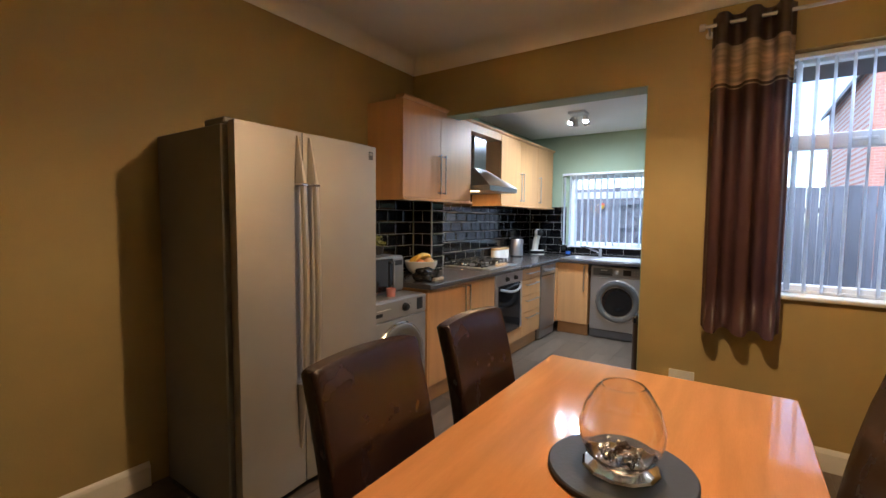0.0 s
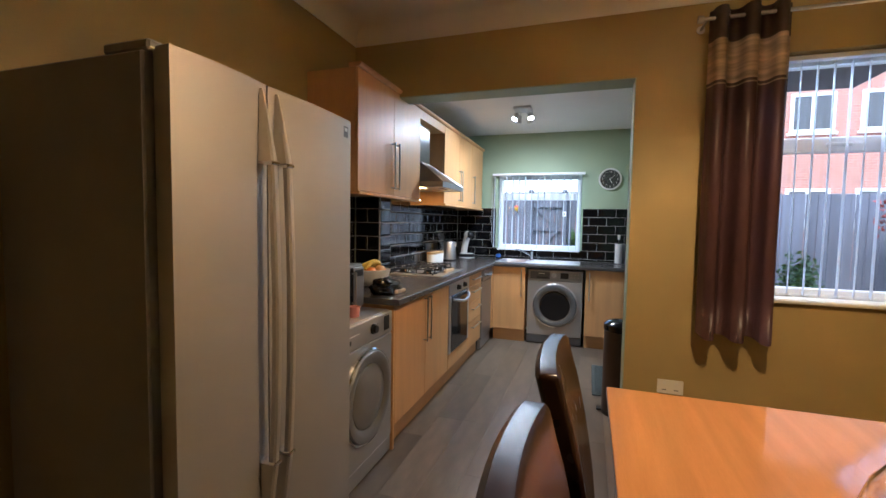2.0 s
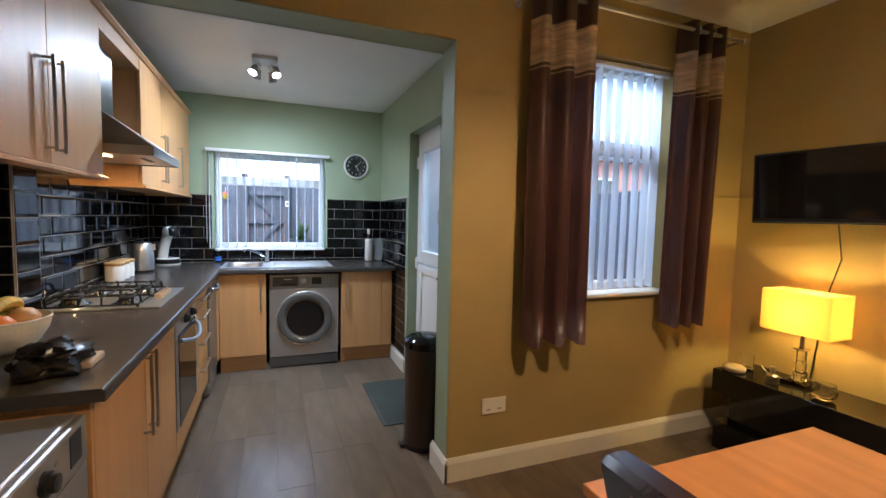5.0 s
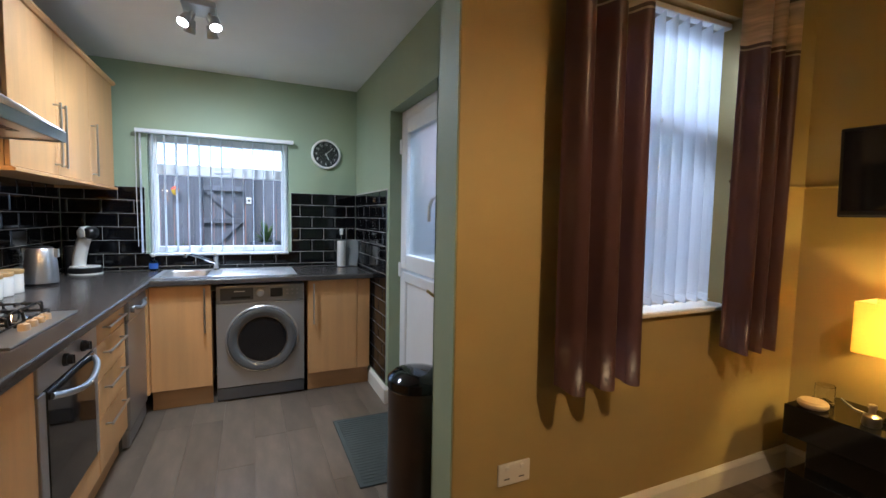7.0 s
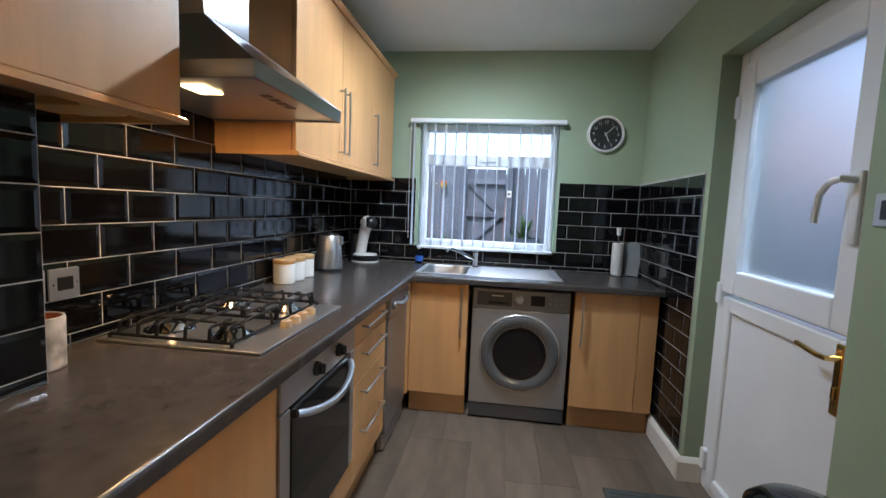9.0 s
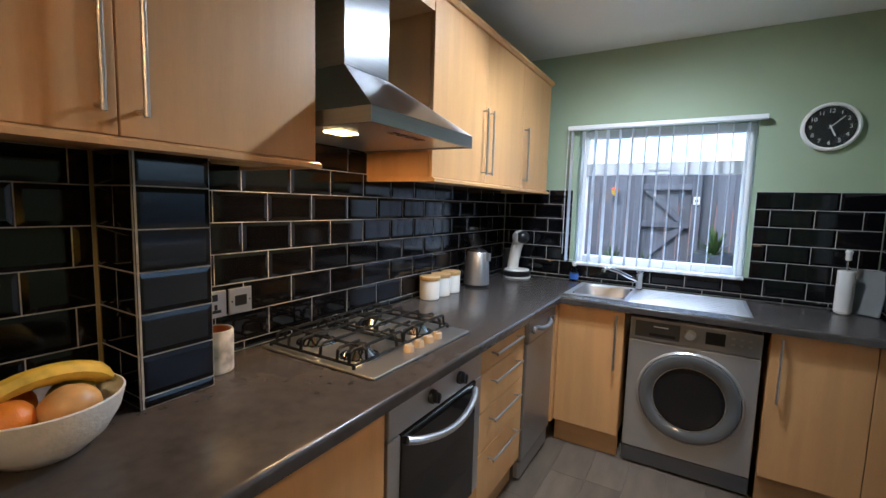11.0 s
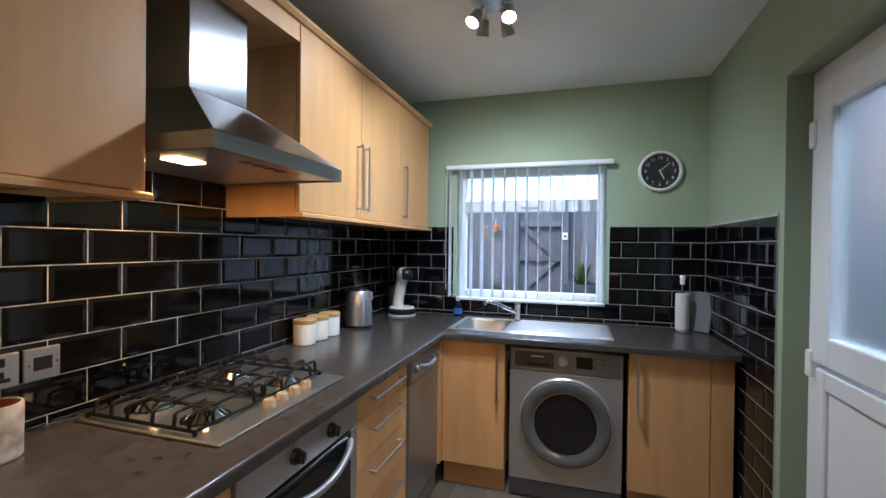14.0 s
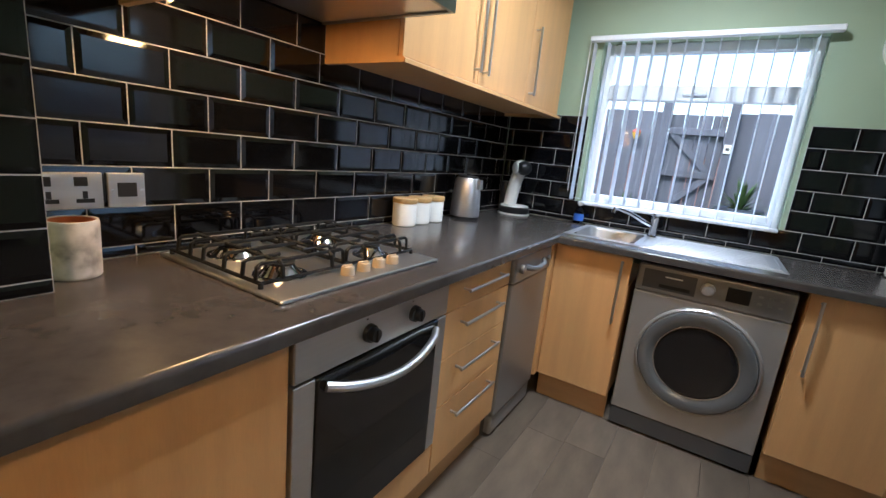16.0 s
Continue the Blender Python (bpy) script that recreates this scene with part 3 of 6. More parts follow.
def dishwasher():
    y0, y1 = 1.605, 2.055
    d = thing("dishwasher", (0.3, 1.83, 0), "slim graphite silver dishwasher with curved front", "dishwasher")
    boxes("body", M_DGREY, d, ((XL + 0.02, y0, 0.0), (FX - 0.03, y1, 0.858)))
    boxes("door", M_GREY, d, ((FX - 0.03, y0, 0.115), (FX + 0.012, y1, 0.735)), bevel=0.008, seg=2)
    boxes("control_panel", M_GREY, d, ((FX - 0.03, y0, 0.738), (FX + 0.02, y1, 0.858)), bevel=0.012, seg=2)
    boxes("kick_plate", M_GREY, d, ((FX - 0.04, y0, 0.012), (FX + 0.004, y1, 0.11)), bevel=0.012, seg=2)
    bm = bmesh.new()
    tube(bm, [(FX + 0.016, y0 + 0.11, 0.80), (FX + 0.042, y0 + 0.15, 0.79), (FX + 0.045, (y0 + y1) / 2, 0.782), (FX + 0.042, y1 - 0.15, 0.79), (FX + 0.016, y1 - 0.11, 0.80)], 0.013)
    part("handle", bm, M_GREY, d, True)
    one("knob", M_GREY, d, (cyl, ((FX + 0.018, y0 + 0.06, 0.80), (FX + 0.038, y0 + 0.06, 0.80), 0.02), {"bevel": 0.003}), smooth=True)
    one("button", M_GREY, d, (cyl, ((FX + 0.018, y1 - 0.05, 0.80), (FX + 0.032, y1 - 0.05, 0.80), 0.012)), smooth=True)


dishwasher()
boxes("corner_post", M_BEECH, [o for o in scene.objects if o.name == "base_cabinet.002"][0], ((FX - 0.03, 2.06, 0.14), (0.598, FY + 0.018, ZC)))


def drum_machine(name, front, width_at, along, label, body, glass, dial_side, tall=0.846):
    """A front-loading machine. front: a point at the floor in the middle of its front; along: the way to the right as one looks at it."""
    f, r = Vector(front), Vector(along)
    out = r.cross(Vector((0, 0, 1)))
    w = width_at / 2
    m = thing(name, front, label, name.replace("_", " "))
    def at(u, v, z):
        return f + r * u + out * v + Vector((0, 0, z))
    T = Matrix.Translation(f) @ Matrix((r, -out, (0, 0, 1))).transposed().to_4x4()
    def lbox(bm, lo, hi, **k):
        box(bm, lo, hi, turn=T, **k)
    bm = bmesh.new()
    lbox(bm, (-w, 0.012, 0.012), (w, 0.55, tall), bevel=0.008, seg=2)
    part("body", bm, body, m)
    bm = bmesh.new()
    lbox(bm, (-w, -0.006, 0.105), (w, 0.0125, 0.715), bevel=0.006, seg=2)
    part("front_panel", bm, body, m)
    bm = bmesh.new()
    lbox(bm, (-w, -0.008, 0.718), (w, 0.0125, tall - 0.004), bevel=0.008, seg=2)
    cp = part("control_panel", bm, M_GREY if glass else body, m)
    bm = bmesh.new()
    lbox(bm, (-w, -0.002, 0.012), (w, 0.0125, 0.102), bevel=0.005)
    part("kick_plate", bm, M_DGREY if glass else body, m)
    c = at(0.006, 0.006, 0.445)
    R = 0.236
    o3 = tuple(out)
    ring = M_DOORRING if glass else M_GREY
    door = one("door_ring", ring, m, (lathe, (c, [(R, 0), (R, 0.016), (R - 0.006, 0.026), (R - 0.02, 0.030), (R - 0.045, 0.026), (R - 0.066, 0.012), (R - 0.07, 0.0)]), {"axis": o3, "n": 48}), smooth=True)
    one("door_rim", M_SILVER if glass else M_CHROME, door, (lathe, (c, [(R + 0.014, 0), (R + 0.013, 0.012), (R + 0.006, 0.019), (R + 0.0005, 0.017), (R + 0.0005, 0.0)]), {"axis": o3, "n": 48}), smooth=True)
    if glass:
        one("door_glass", M_BLKGLASS, door, (lathe, (c, [(R - 0.0695, 0.001), (R - 0.0695, 0.010), (R - 0.080, 0.013), (0.10, 0.009), (0.05, 0.007), (0.0, 0.006)]), {"axis": o3, "n": 40}), smooth=True)
        one("inner_ring", M_CHROME, door, (lathe, (c, [(R - 0.064, 0.010), (R - 0.066, 0.0165), (R - 0.071, 0.0165), (R - 0.072, 0.011)]), {"axis": o3, "n": 40, "caps": False}), smooth=True)
    else:
        one("door_glass", M_GREY, door, (lathe, (c, [(R - 0.0695, 0.001), (R - 0.0695, 0.012), (R - 0.085, 0.020), (0.08, 0.024), (0.0, 0.025)]), {"axis": o3, "n": 40}), smooth=True)
    one("knob", M_SILVER if glass else M_BLACK, cp, (lathe, (at(dial_side, 0.008, 0.785), [(0.028, 0), (0.027, 0.012), (0.021, 0.014), (0.02, 0.026), (0.0, 0.027)]), {"axis": o3, "n": 24}), smooth=True)

    def flat(name, mat, u0, u1, z0, z1, d=0.0095, bevel=0.001):
        b = bmesh.new()
        lbox(b, (u0, -d, z0), (u1, -0.007, z1), bevel=bevel)
        part(name, b, mat, cp)

    if glass:
        flat("display", M_BLACK, 0.06, 0.145, 0.752, 0.815)
        flat("drawer", M_DGREY, -0.27, -0.055, 0.738, 0.825, 0.0088)
        flat("drawer_grip", M_BLACK, -0.20, -0.075, 0.748, 0.764, 0.0098)
        flat("marking", M_WHITE, -0.18, -0.11, 0.798, 0.804, 0.0095, 0)
    else:
        flat("display", M_BLACK, 0.19, 0.255, 0.745, 0.825)
        flat("drawer_grip", M_BLACK, -0.27, -0.16, 0.752, 0.775)
        flat("marking", M_WHITE, -0.21, -0.08, 0.790, 0.794, 0.0095, 0)
    for i in range(3):
        for j in range(2):
            u = (0.17 + 0.035 * i) if glass else (0.03 + 0.04 * i)
            flat("button", M_GREY if not glass else M_SILVER, u, u + 0.016, 0.765 + 0.03 * j, 0.775 + 0.03 * j)
    return m


drum_machine("washing_machine", (1.290, FY + 0.02, 0.0), 0.595, (1, 0, 0), "graphite silver front-loading washing machine, dark glass door", M_SILVER, True, -0.01)
drum_machine("tumble_dryer", (0.565, -0.86, 0.0), 0.595, (0, 1, 0), "silver grey front-loading tumble dryer beside the fridge", M_SILVER, False, 0.06)


def worktop():
    z0, z1, e = 0.864, 0.903, 0.615
    w = thing("worktop", (0.3, 1.0, z0), "dark slate-effect laminate worktop with rounded edge", "worktop")
    rnd = [(0.0, z0)] + [(e - 0.012 + 0.012 * math.cos(a), z1 - 0.012 + 0.012 * math.sin(a)) for a in [i * math.pi / 12 for i in range(0, 7)]]
    prof = [(XL + 0.011, z0), (e, z0 + 0.003)] + rnd[1:] + [(XL + 0.011, z1)]
    bm = bmesh.new()
    prism(bm, prof, "y", CY0 - 0.02, YF - 0.012)
    part("left_run", bm, M_TOP, w, True)
    f = FY - 0.035
    prof2 = [(YF - 0.012, z0), (f, z0 + 0.003)] + [(f + 0.012 - 0.012 * math.cos(a), z1 - 0.012 + 0.012 * math.sin(a)) for a in [i * math.pi / 12 for i in range(0, 7)]] + [(YF - 0.012, z1)]
    # cut out round the sink's bowl
    bm = bmesh.new()
    back = [(YF - 0.012, z0), (2.62, z0), (2.62, z1), (YF - 0.012, z1)]
    fr = prof2[1:-1]
    prism(bm, [(2.20, z0 + 0.003)] + fr + [(2.20, z1)], "x", 0.6155, 0.95)
    prism(bm, back, "x", 0.6155, 0.95)
    prism(bm, prof2, "x", 0.95, XK - 0.012)
    part("far_run", bm, M_TOP, w, True)


worktop()


def wall_units():
    zb, zt, x1 = 1.535, 2.262, 0.312
    def unit(y0, y1, doors, label):
        u = thing("wall_cabinet", (0.15, (y0 + y1) / 2, zb), label, "cabinet", "wall cabinets")
        boxes("body", M_BEECH, u, ((XL + 0.002, y0, zb), (x1 - 0.02, y1, zt)))
        for a, b, h in doors:
            o = boxes("door", M_BEECH, u, ((x1 - 0.018, a + 0.0015, zb + 0.001), (x1, b - 0.0015, zt - 0.001)), bevel=0.0015)
            bar_handle(o, (x1, h, 1.575), (x1, h, 1.90), (1, 0, 0))
        return u
    a = unit(-0.51, 0.486, [(-0.51, -0.012, -0.047), (-0.012, 0.486, 0.025)], "pale beech double wall cabinet with bar handles")
    b = unit(1.112, 2.64, [(1.112, 1.612, 1.577), (1.612, 2.118, 1.647), (2.118, 2.64, 2.16)], "pale beech three door wall cabinet")
    boxes("over_hood_panel", M_BEECH, b, ((0.06, 0.4875, 2.19), (x1 - 0.02, 1.1105, zt)), ((x1 - 0.0195, 0.4875, 2.19), (x1 - 0.003, 1.1105, zt)))
    for u, y0, y1 in ((a, -0.52, 0.4865), (b, 0.487, 2.65)):
        bm = bmesh.new()
        prism(bm, [(x1 - 0.06, zt + 0.001), (x1 + 0.01, zt + 0.001), (x1 + 0.024, zt + 0.012), (x1 + 0.024, zt + 0.024), (x1 - 0.06, zt + 0.024)], "y", y0, y1)
        part("cornice", bm, M_BEECH, u)
    for u, y0, y1 in ((a, -0.52, 0.492), (b, 1.106, 2.65)):
        bm = bmesh.new()
        prism(bm, [(x1 - 0.05, zb - 0.001), (x1 - 0.05, zb - 0.02), (x1 + 0.018, zb - 0.02), (x1 + 0.018, zb - 0.008), (x1 + 0.004, zb - 0.001)], "y", y0, y1)
        for yy in (y0, y1 - 0.018):
            box(bm, (XL + 0.012, yy, zb - 0.020), (x1 - 0.05, yy + 0.018, zb - 0.001))
        part("light_pelmet", bm, M_BEECH, u)
    # under-cabinet light fitting, unlit
    t = thing("cabinet_light", (0.17, 0.33, zb - 0.02), "slim white light fitting under the wall cabinet", "light")
    boxes("housing", M_WOODLID, t, ((0.12, 0.28, zb - 0.020), (0.24, 0.40, zb - 0.001)), bevel=0.003)


wall_units()


def hood():
    h = thing("extractor_hood", (0.25, 0.8, 1.63), "brushed steel chimney extractor hood with a lit lamp", "extractor hood")
    y0, y1, x0, x1 = 0.503, 1.097, XL + 0.014, 0.505
    bm = bmesh.new()
    t = bmesh.new()
    z0, z1, z2 = 1.640, 1.685, 1.875
    a = [t.verts.new(p) for p in ((x0, y0, z1), (x1, y0, z1), (x1, y1, z1), (x0, y1, z1))]
    b = [t.verts.new(p) for p in ((x0, 0.68, z2), (0.235, 0.68, z2), (0.235, 0.92, z2), (x0, 0.92, z2))]
    for i in range(4):
        t.faces.new((a[i], a[(i + 1) % 4], b[(i + 1) % 4], b[i]))
    t.faces.new(b)
    t.faces.new(a[::-1])
    merge(bm, t)
    part("canopy", bm, M_HOOD, h)
    bm = bmesh.new()
    for lo, hi in (((x1 - 0.012, y0, z0), (x1, y1, z1 - 0.001)), ((x0, y0, z0), (x1 - 0.012, y0 + 0.012, z1 - 0.001)), ((x0, y1 - 0.012, z0), (x1 - 0.012, y1, z1 - 0.001))):
        box(bm, lo, hi)
    part("rim", bm, M_HOOD, h)
    boxes("filter", M_STEEL, h, ((x0, y0 + 0.013, z0 + 0.006), (x1 - 0.013, y1 - 0.013, z0 + 0.016)))
    boxes("chimney", M_HOOD, h, ((x0, 0.682, z2 + 0.001), (0.233, 0.918, 2.189)), bevel=0.002)
    one("lamp_lens", M_HOODLAMP, h, (box, ((0.22, 0.60, z0 + 0.0015), (0.29, 0.69, z0 + 0.0055)), {"bevel": 0.001}))
    for i in range(4):
        boxes("switch", M_DGREY, h, ((0.40, 0.70 + 0.05 * i, z0 + 0.003), (0.43, 0.73 + 0.05 * i, z0 + 0.0055)))


hood()


# ---- fridge ----
def fridge():
    y0, ym, y1, z1 = -2.06, -1.672, -1.163, 1.775
    f = thing("fridge_freezer", (0.32, -1.61, 0), "large silver double-door fridge freezer with long handles", "fridge freezer")
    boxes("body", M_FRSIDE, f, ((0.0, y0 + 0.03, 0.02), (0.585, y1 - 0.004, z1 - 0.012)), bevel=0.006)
    boxes("foot", M_BLACK, f, ((0.04, y0 + 0.03, 0.0), (0.56, y1 - 0.03, 0.02)))
    doors = []
    for a, b in ((y0 + 0.05, ym - 0.003), (ym + 0.003, y1)):
        bm = bmesh.new()
        n = 8
        poly = [(0.592, a + 0.004), (0.65, a)] + [(0.65 + 0.012 * math.sin(math.pi * i / n), a + (b - a) * i / n) for i in range(1, n)] + [(0.65, b), (0.592, b - 0.004)]
        prism(bm, poly, "z", 0.05, z1)
        doors.append(part("door", bm, [M_FRIDGE], f, True))
    boxes("hinge_cover", M_FRSIDE, f, ((0.44, y0 + 0.035, z1 - 0.012), (0.60, y0 + 0.115, z1 + 0.016)), bevel=0.006)
    boxes("hinge_cover", M_FRSIDE, f, ((0.44, y1 - 0.09, z1 - 0.012), (0.60, y1 - 0.01, z1 + 0.016)), bevel=0.006)
    for d, y in zip(doors, (ym - 0.035, ym + 0.035)):
        # top and bottom fins taper to the door, the long bar between them stands off it
        for name, za, zb in (("handle_fin", 1.53, 1.755), ("handle", 0.575, 1.52), ("handle_fin", 0.24, 0.563)):
            t = bmesh.new()
            rings, k = [], 14
            for i in range(k + 1):
                q = i / k
                z = za + (zb - za) * q
                out = 0.052 + 0.014 * math.sin(math.pi * q) if name == "handle" else 0.004 + 0.048 * ((1 - q) if za > 1 else q) ** 0.9
                inner = out - 0.02 if name == "handle" else -0.004
                w = 0.0135 if name == "handle" else 0.005 + 0.0085 * ((1 - q) if za > 1 else q)
                rings.append([t.verts.new((0.66 + u, y + v, z)) for u, v in ((inner, -w), (out - 0.006, -w), (out, -w * 0.55), (out, w * 0.55), (out - 0.006, w), (inner, w))])
            for p, q in zip(rings, rings[1:]):
                for j in range(6):
                    t.faces.new((p[j], p[(j + 1) % 6], q[(j + 1) % 6], q[j]))
            t.faces.new(rings[0][::-1])
            t.faces.new(rings[-1])
            bmesh.ops.recalc_face_normals(t, faces=t.faces[:])
            bm = bmesh.new()
            merge(bm, t)
            part(name, bm, M_PULL, d, True)
        for z in (1.525, 0.569):
            one("handle_bracket", M_CHROME, d, (box, ((0.655, y - 0.017, z - 0.006), (0.7155, y + 0.017, z + 0.006)), {"bevel": 0.003}))
    boxes("badge", M_DGREY, f, ((0.652, y1 - 0.062, 1.70), (0.6545, y1 - 0.028, 1.745)))
    boxes("badge_mark", M_SATIN, f, ((0.6545, y1 - 0.055, 1.724), (0.6555, y1 - 0.035, 1.738)))


fridge()


# ---- dining table and chairs ----
TX0, TX1, TY0, TY1, TZ = 1.715, 2.588, -2.70, -1.145, 0.76
def dining_table():
    t = thing("dining_table", ((TX0 + TX1) / 2, (TY0 + TY1) / 2, 0), "orange beech rectangular dining table", "table")
    boxes("top", M_TABLE, t, ((TX0, TY0, TZ - 0.028), (TX1, TY1, TZ)), bevel=0.004, seg=2)
    i = 0.06
    boxes("apron", M_TABLE, t, ((TX0 + i, TY0 + i, TZ - 0.11), (TX0 + i + 0.02, TY1 - i, TZ - 0.0285)), ((TX1 - i - 0.02, TY0 + i, TZ - 0.11), (TX1 - i, TY1 - i, TZ - 0.0285)), ((TX0 + i + 0.02, TY0 + i, TZ - 0.11), (TX1 - i - 0.02, TY0 + i + 0.02, TZ - 0.0285)), ((TX0 + i + 0.02, TY1 - i - 0.02, TZ - 0.11), (TX1 - i - 0.02, TY1 - i, TZ - 0.0285)))
    for x in (TX0 + 0.04, TX1 - 0.11):
        for y in (TY0 + 0.04, TY1 - 0.11):
            boxes("leg", M_TABLE, t, ((x, y, 0), (x + 0.07, y + 0.07, TZ - 0.0285)), bevel=0.004)


dining_table()


def dining_chair():
    """A padded leather chair; it looks along +x, with its back at -x."""
    c = thing("dining_chair", (0, 0, 0), "dark brown leather dining chair with tall padded back", "chair", "chairs round the table")
    bm = bmesh.new()
    n = 10
    prof = []
    for i in range(n + 1):
        z = 0.42 + 0.58 * i / n
        prof.append((-0.02 - 0.10 * (i / n) ** 1.6, z))
    poly = [(u + 0.028, z) for u, z in prof] + [(prof[-1][0] + 0.018, 1.012), (prof[-1][0] - 0.02, 1.012)] + [(u - 0.032, z) for u, z in prof[::-1]]
    t = bmesh.new()
    k = 8
    rows = []
    for j in range(k + 1):
        s = 2 * j / k - 1
        y = 0.205 * s
        sag = 0.012 * s * s
        rows.append([t.verts.new((u * 1.0 + sag * 1.2, y, z - (0.010 * s * s if z > 0.9 else 0))) for u, z in poly])
    m = len(poly)
    for a, b in zip(rows, rows[1:]):
        for i in range(m):
            t.faces.new((a[i], a[(i + 1) % m], b[(i + 1) % m], b[i]))
    t.faces.new(rows[0][::-1])
    t.faces.new(rows[-1])
    bmesh.ops.recalc_face_normals(t, faces=t.faces[:])
    ends = [e for e in t.edges if all(abs(abs(v.co.y) - 0.205) < 1e-4 for v in e.verts)]
    bmesh.ops.bevel(t, geom=ends, offset=0.014, segments=3, profile=0.5, affect="EDGES", clamp_overlap=True)
    merge(bm, t)
    part("backrest", bm, M_LEATHER, c, True)
    one("seat", M_LEATHER, c, (box, ((-0.03, -0.215, 0.38), (0.40, 0.215, 0.475)), {"bevel": 0.025, "seg": 3}), smooth=True)
    for x in (-0.03, 0.345):
        for y in (-0.205, 0.16):
            one("leg", M_PLINTH, c, (box, ((x, y, 0), (x + 0.045, y + 0.045, 0.385)), {"bevel": 0.003}))
    return c


_c = dining_chair()
_c.matrix_basis = pose(1.665, -1.60, 0, 0, 0, 0)
_b = copy_thing(_c, pose(1.655, -2.165, 0, 0, 0, 0))
_bm = bmesh.new()
for _i in range(4):
    box(_bm, (-0.004, -0.004, -0.022 + 0.004 * (_i % 2)), (0.0005, 0.004, 0.022), 0.001, turn=Matrix.Translation((1.655 - 0.130, -2.165 - 0.055 + 0.017 * _i, 0.925)) @ pose(0, 0, 0, 28 * (-1) ** _i, 9, 0))
tagged(part("scuff", _bm, M_CREAM, _b), "worn pale scuff in the leather", kind="stuff")
copy_thing(_c, pose(2.66, -1.62, 0, 0, 0, 180))


# ---- curtains ----
def curtain(x0, x1, xb0, xb1, name_seed, yc=-0.07, zb=0.735):
    c = thing("curtain", ((x0 + x1) / 2, -0.07, 0.70), "plum brown satin eyelet curtain with cream top bands", "curtain", "curtains")
    rnd = random.Random(name_seed)
    folds = 3.0
    zt = 2.53
    zs = [zt, 2.44, 2.36, 2.15, 2.14, 2.125, 2.117, 2.10, 1.8, 1.4, 1.0, zb]
    bands = [2, 2, 3, 3, 2, 1, 0, 0, 0, 0, 0]
    n = 66
    t = bmesh.new()
    grid = []
    for z in zs:
        k = (zt - z) / (zt - zb)
        row = []
        for i in range(n + 1):
            s = i / n
            a, b = x0 + (xb0 - x0) * k, x1 + (xb1 - x1) * k
            ph = 6.2832 * folds * s + 0.5 * math.sin(5 * s + name_seed)
            y = yc + (0.042 + 0.006 * k) * math.cos(ph) + 0.012 * math.sin(2 * ph + k * 1.5 + name_seed) * k
            row.append(t.verts.new((a + (b - a) * (s + 0.015 * math.sin(2 * ph)), y, z + (0.012 * math.cos(ph) if z == zb else 0))))
        grid.append(row)
    for r, (p, q) in enumerate(zip(grid, grid[1:])):
        for i in range(n):
            f = t.faces.new((p[i], p[i + 1], q[i + 1], q[i]))
            f.material_index = bands[r]
    bmesh.ops.solidify(t, geom=t.faces[:], thickness=0.003)
    me = bpy.data.meshes.new("cloth")
    bmesh.ops.translate(t, verts=t.verts, vec=-c.location)
    t.to_mesh(me)
    t.free()
    for m in (M_CURTAIN, M_CREAM, M_BANDBR, M_STREAK):
        me.materials.append(m)
    me.shade_smooth()
    ob = new("cloth", me)
    ob.parent = c
    for i in range(6):
        bm = bmesh.new()
        x = x0 + (x1 - x0) * (i + 0.5) / 6
        t2 = bmesh.new()
        bmesh.ops.create_cone(t2, cap_ends=False, segments=18, radius1=0.026, radius2=0.026, depth=0.006)
        merge(bm, t2, Matrix.Translation((x, -0.07, 2.478)) @ frame_to((1, 0.5 * (-1) ** i, 0)))
        part("eyelet", bm, M_CHROME, c, True)


curtain(2.215, 2.60, 2.225, 2.605, 1)
curtain(3.215, 3.58, 3.185, 3.52, 4, -0.045, 0.77)
_r = thing("curtain_rod", (2.9, -0.07, 2.478), "slim steel curtain pole with ball ends", "curtain rod")
one("pole", M_SATIN, _r, (cyl, ((2.18, -0.07, 2.478), (3.68, -0.07, 2.478), 0.010), {"n": 12}), (cyl, ((2.155, -0.07, 2.478), (2.185, -0.07, 2.478), 0.02), {"bevel": 0.005}), (cyl, ((3.675, -0.07, 2.478), (3.705, -0.07, 2.478), 0.02), {"bevel": 0.005}), smooth=True)
one("bracket", M_SATIN, _r, (cyl, ((2.20, -0.07, 2.478), (2.20, YA, 2.478), 0.007), {"n": 10}), (cyl, ((3.66, -0.07, 2.478), (3.66, YA, 2.478), 0.007), {"n": 10}), (cyl, ((2.20, YA - 0.006, 2.478), (2.20, YA, 2.478), 0.022)), (cyl, ((3.66, YA - 0.006, 2.478), (3.66, YA, 2.478), 0.022)), smooth=True)


# ---- kitchen things ----
WT = 0.903


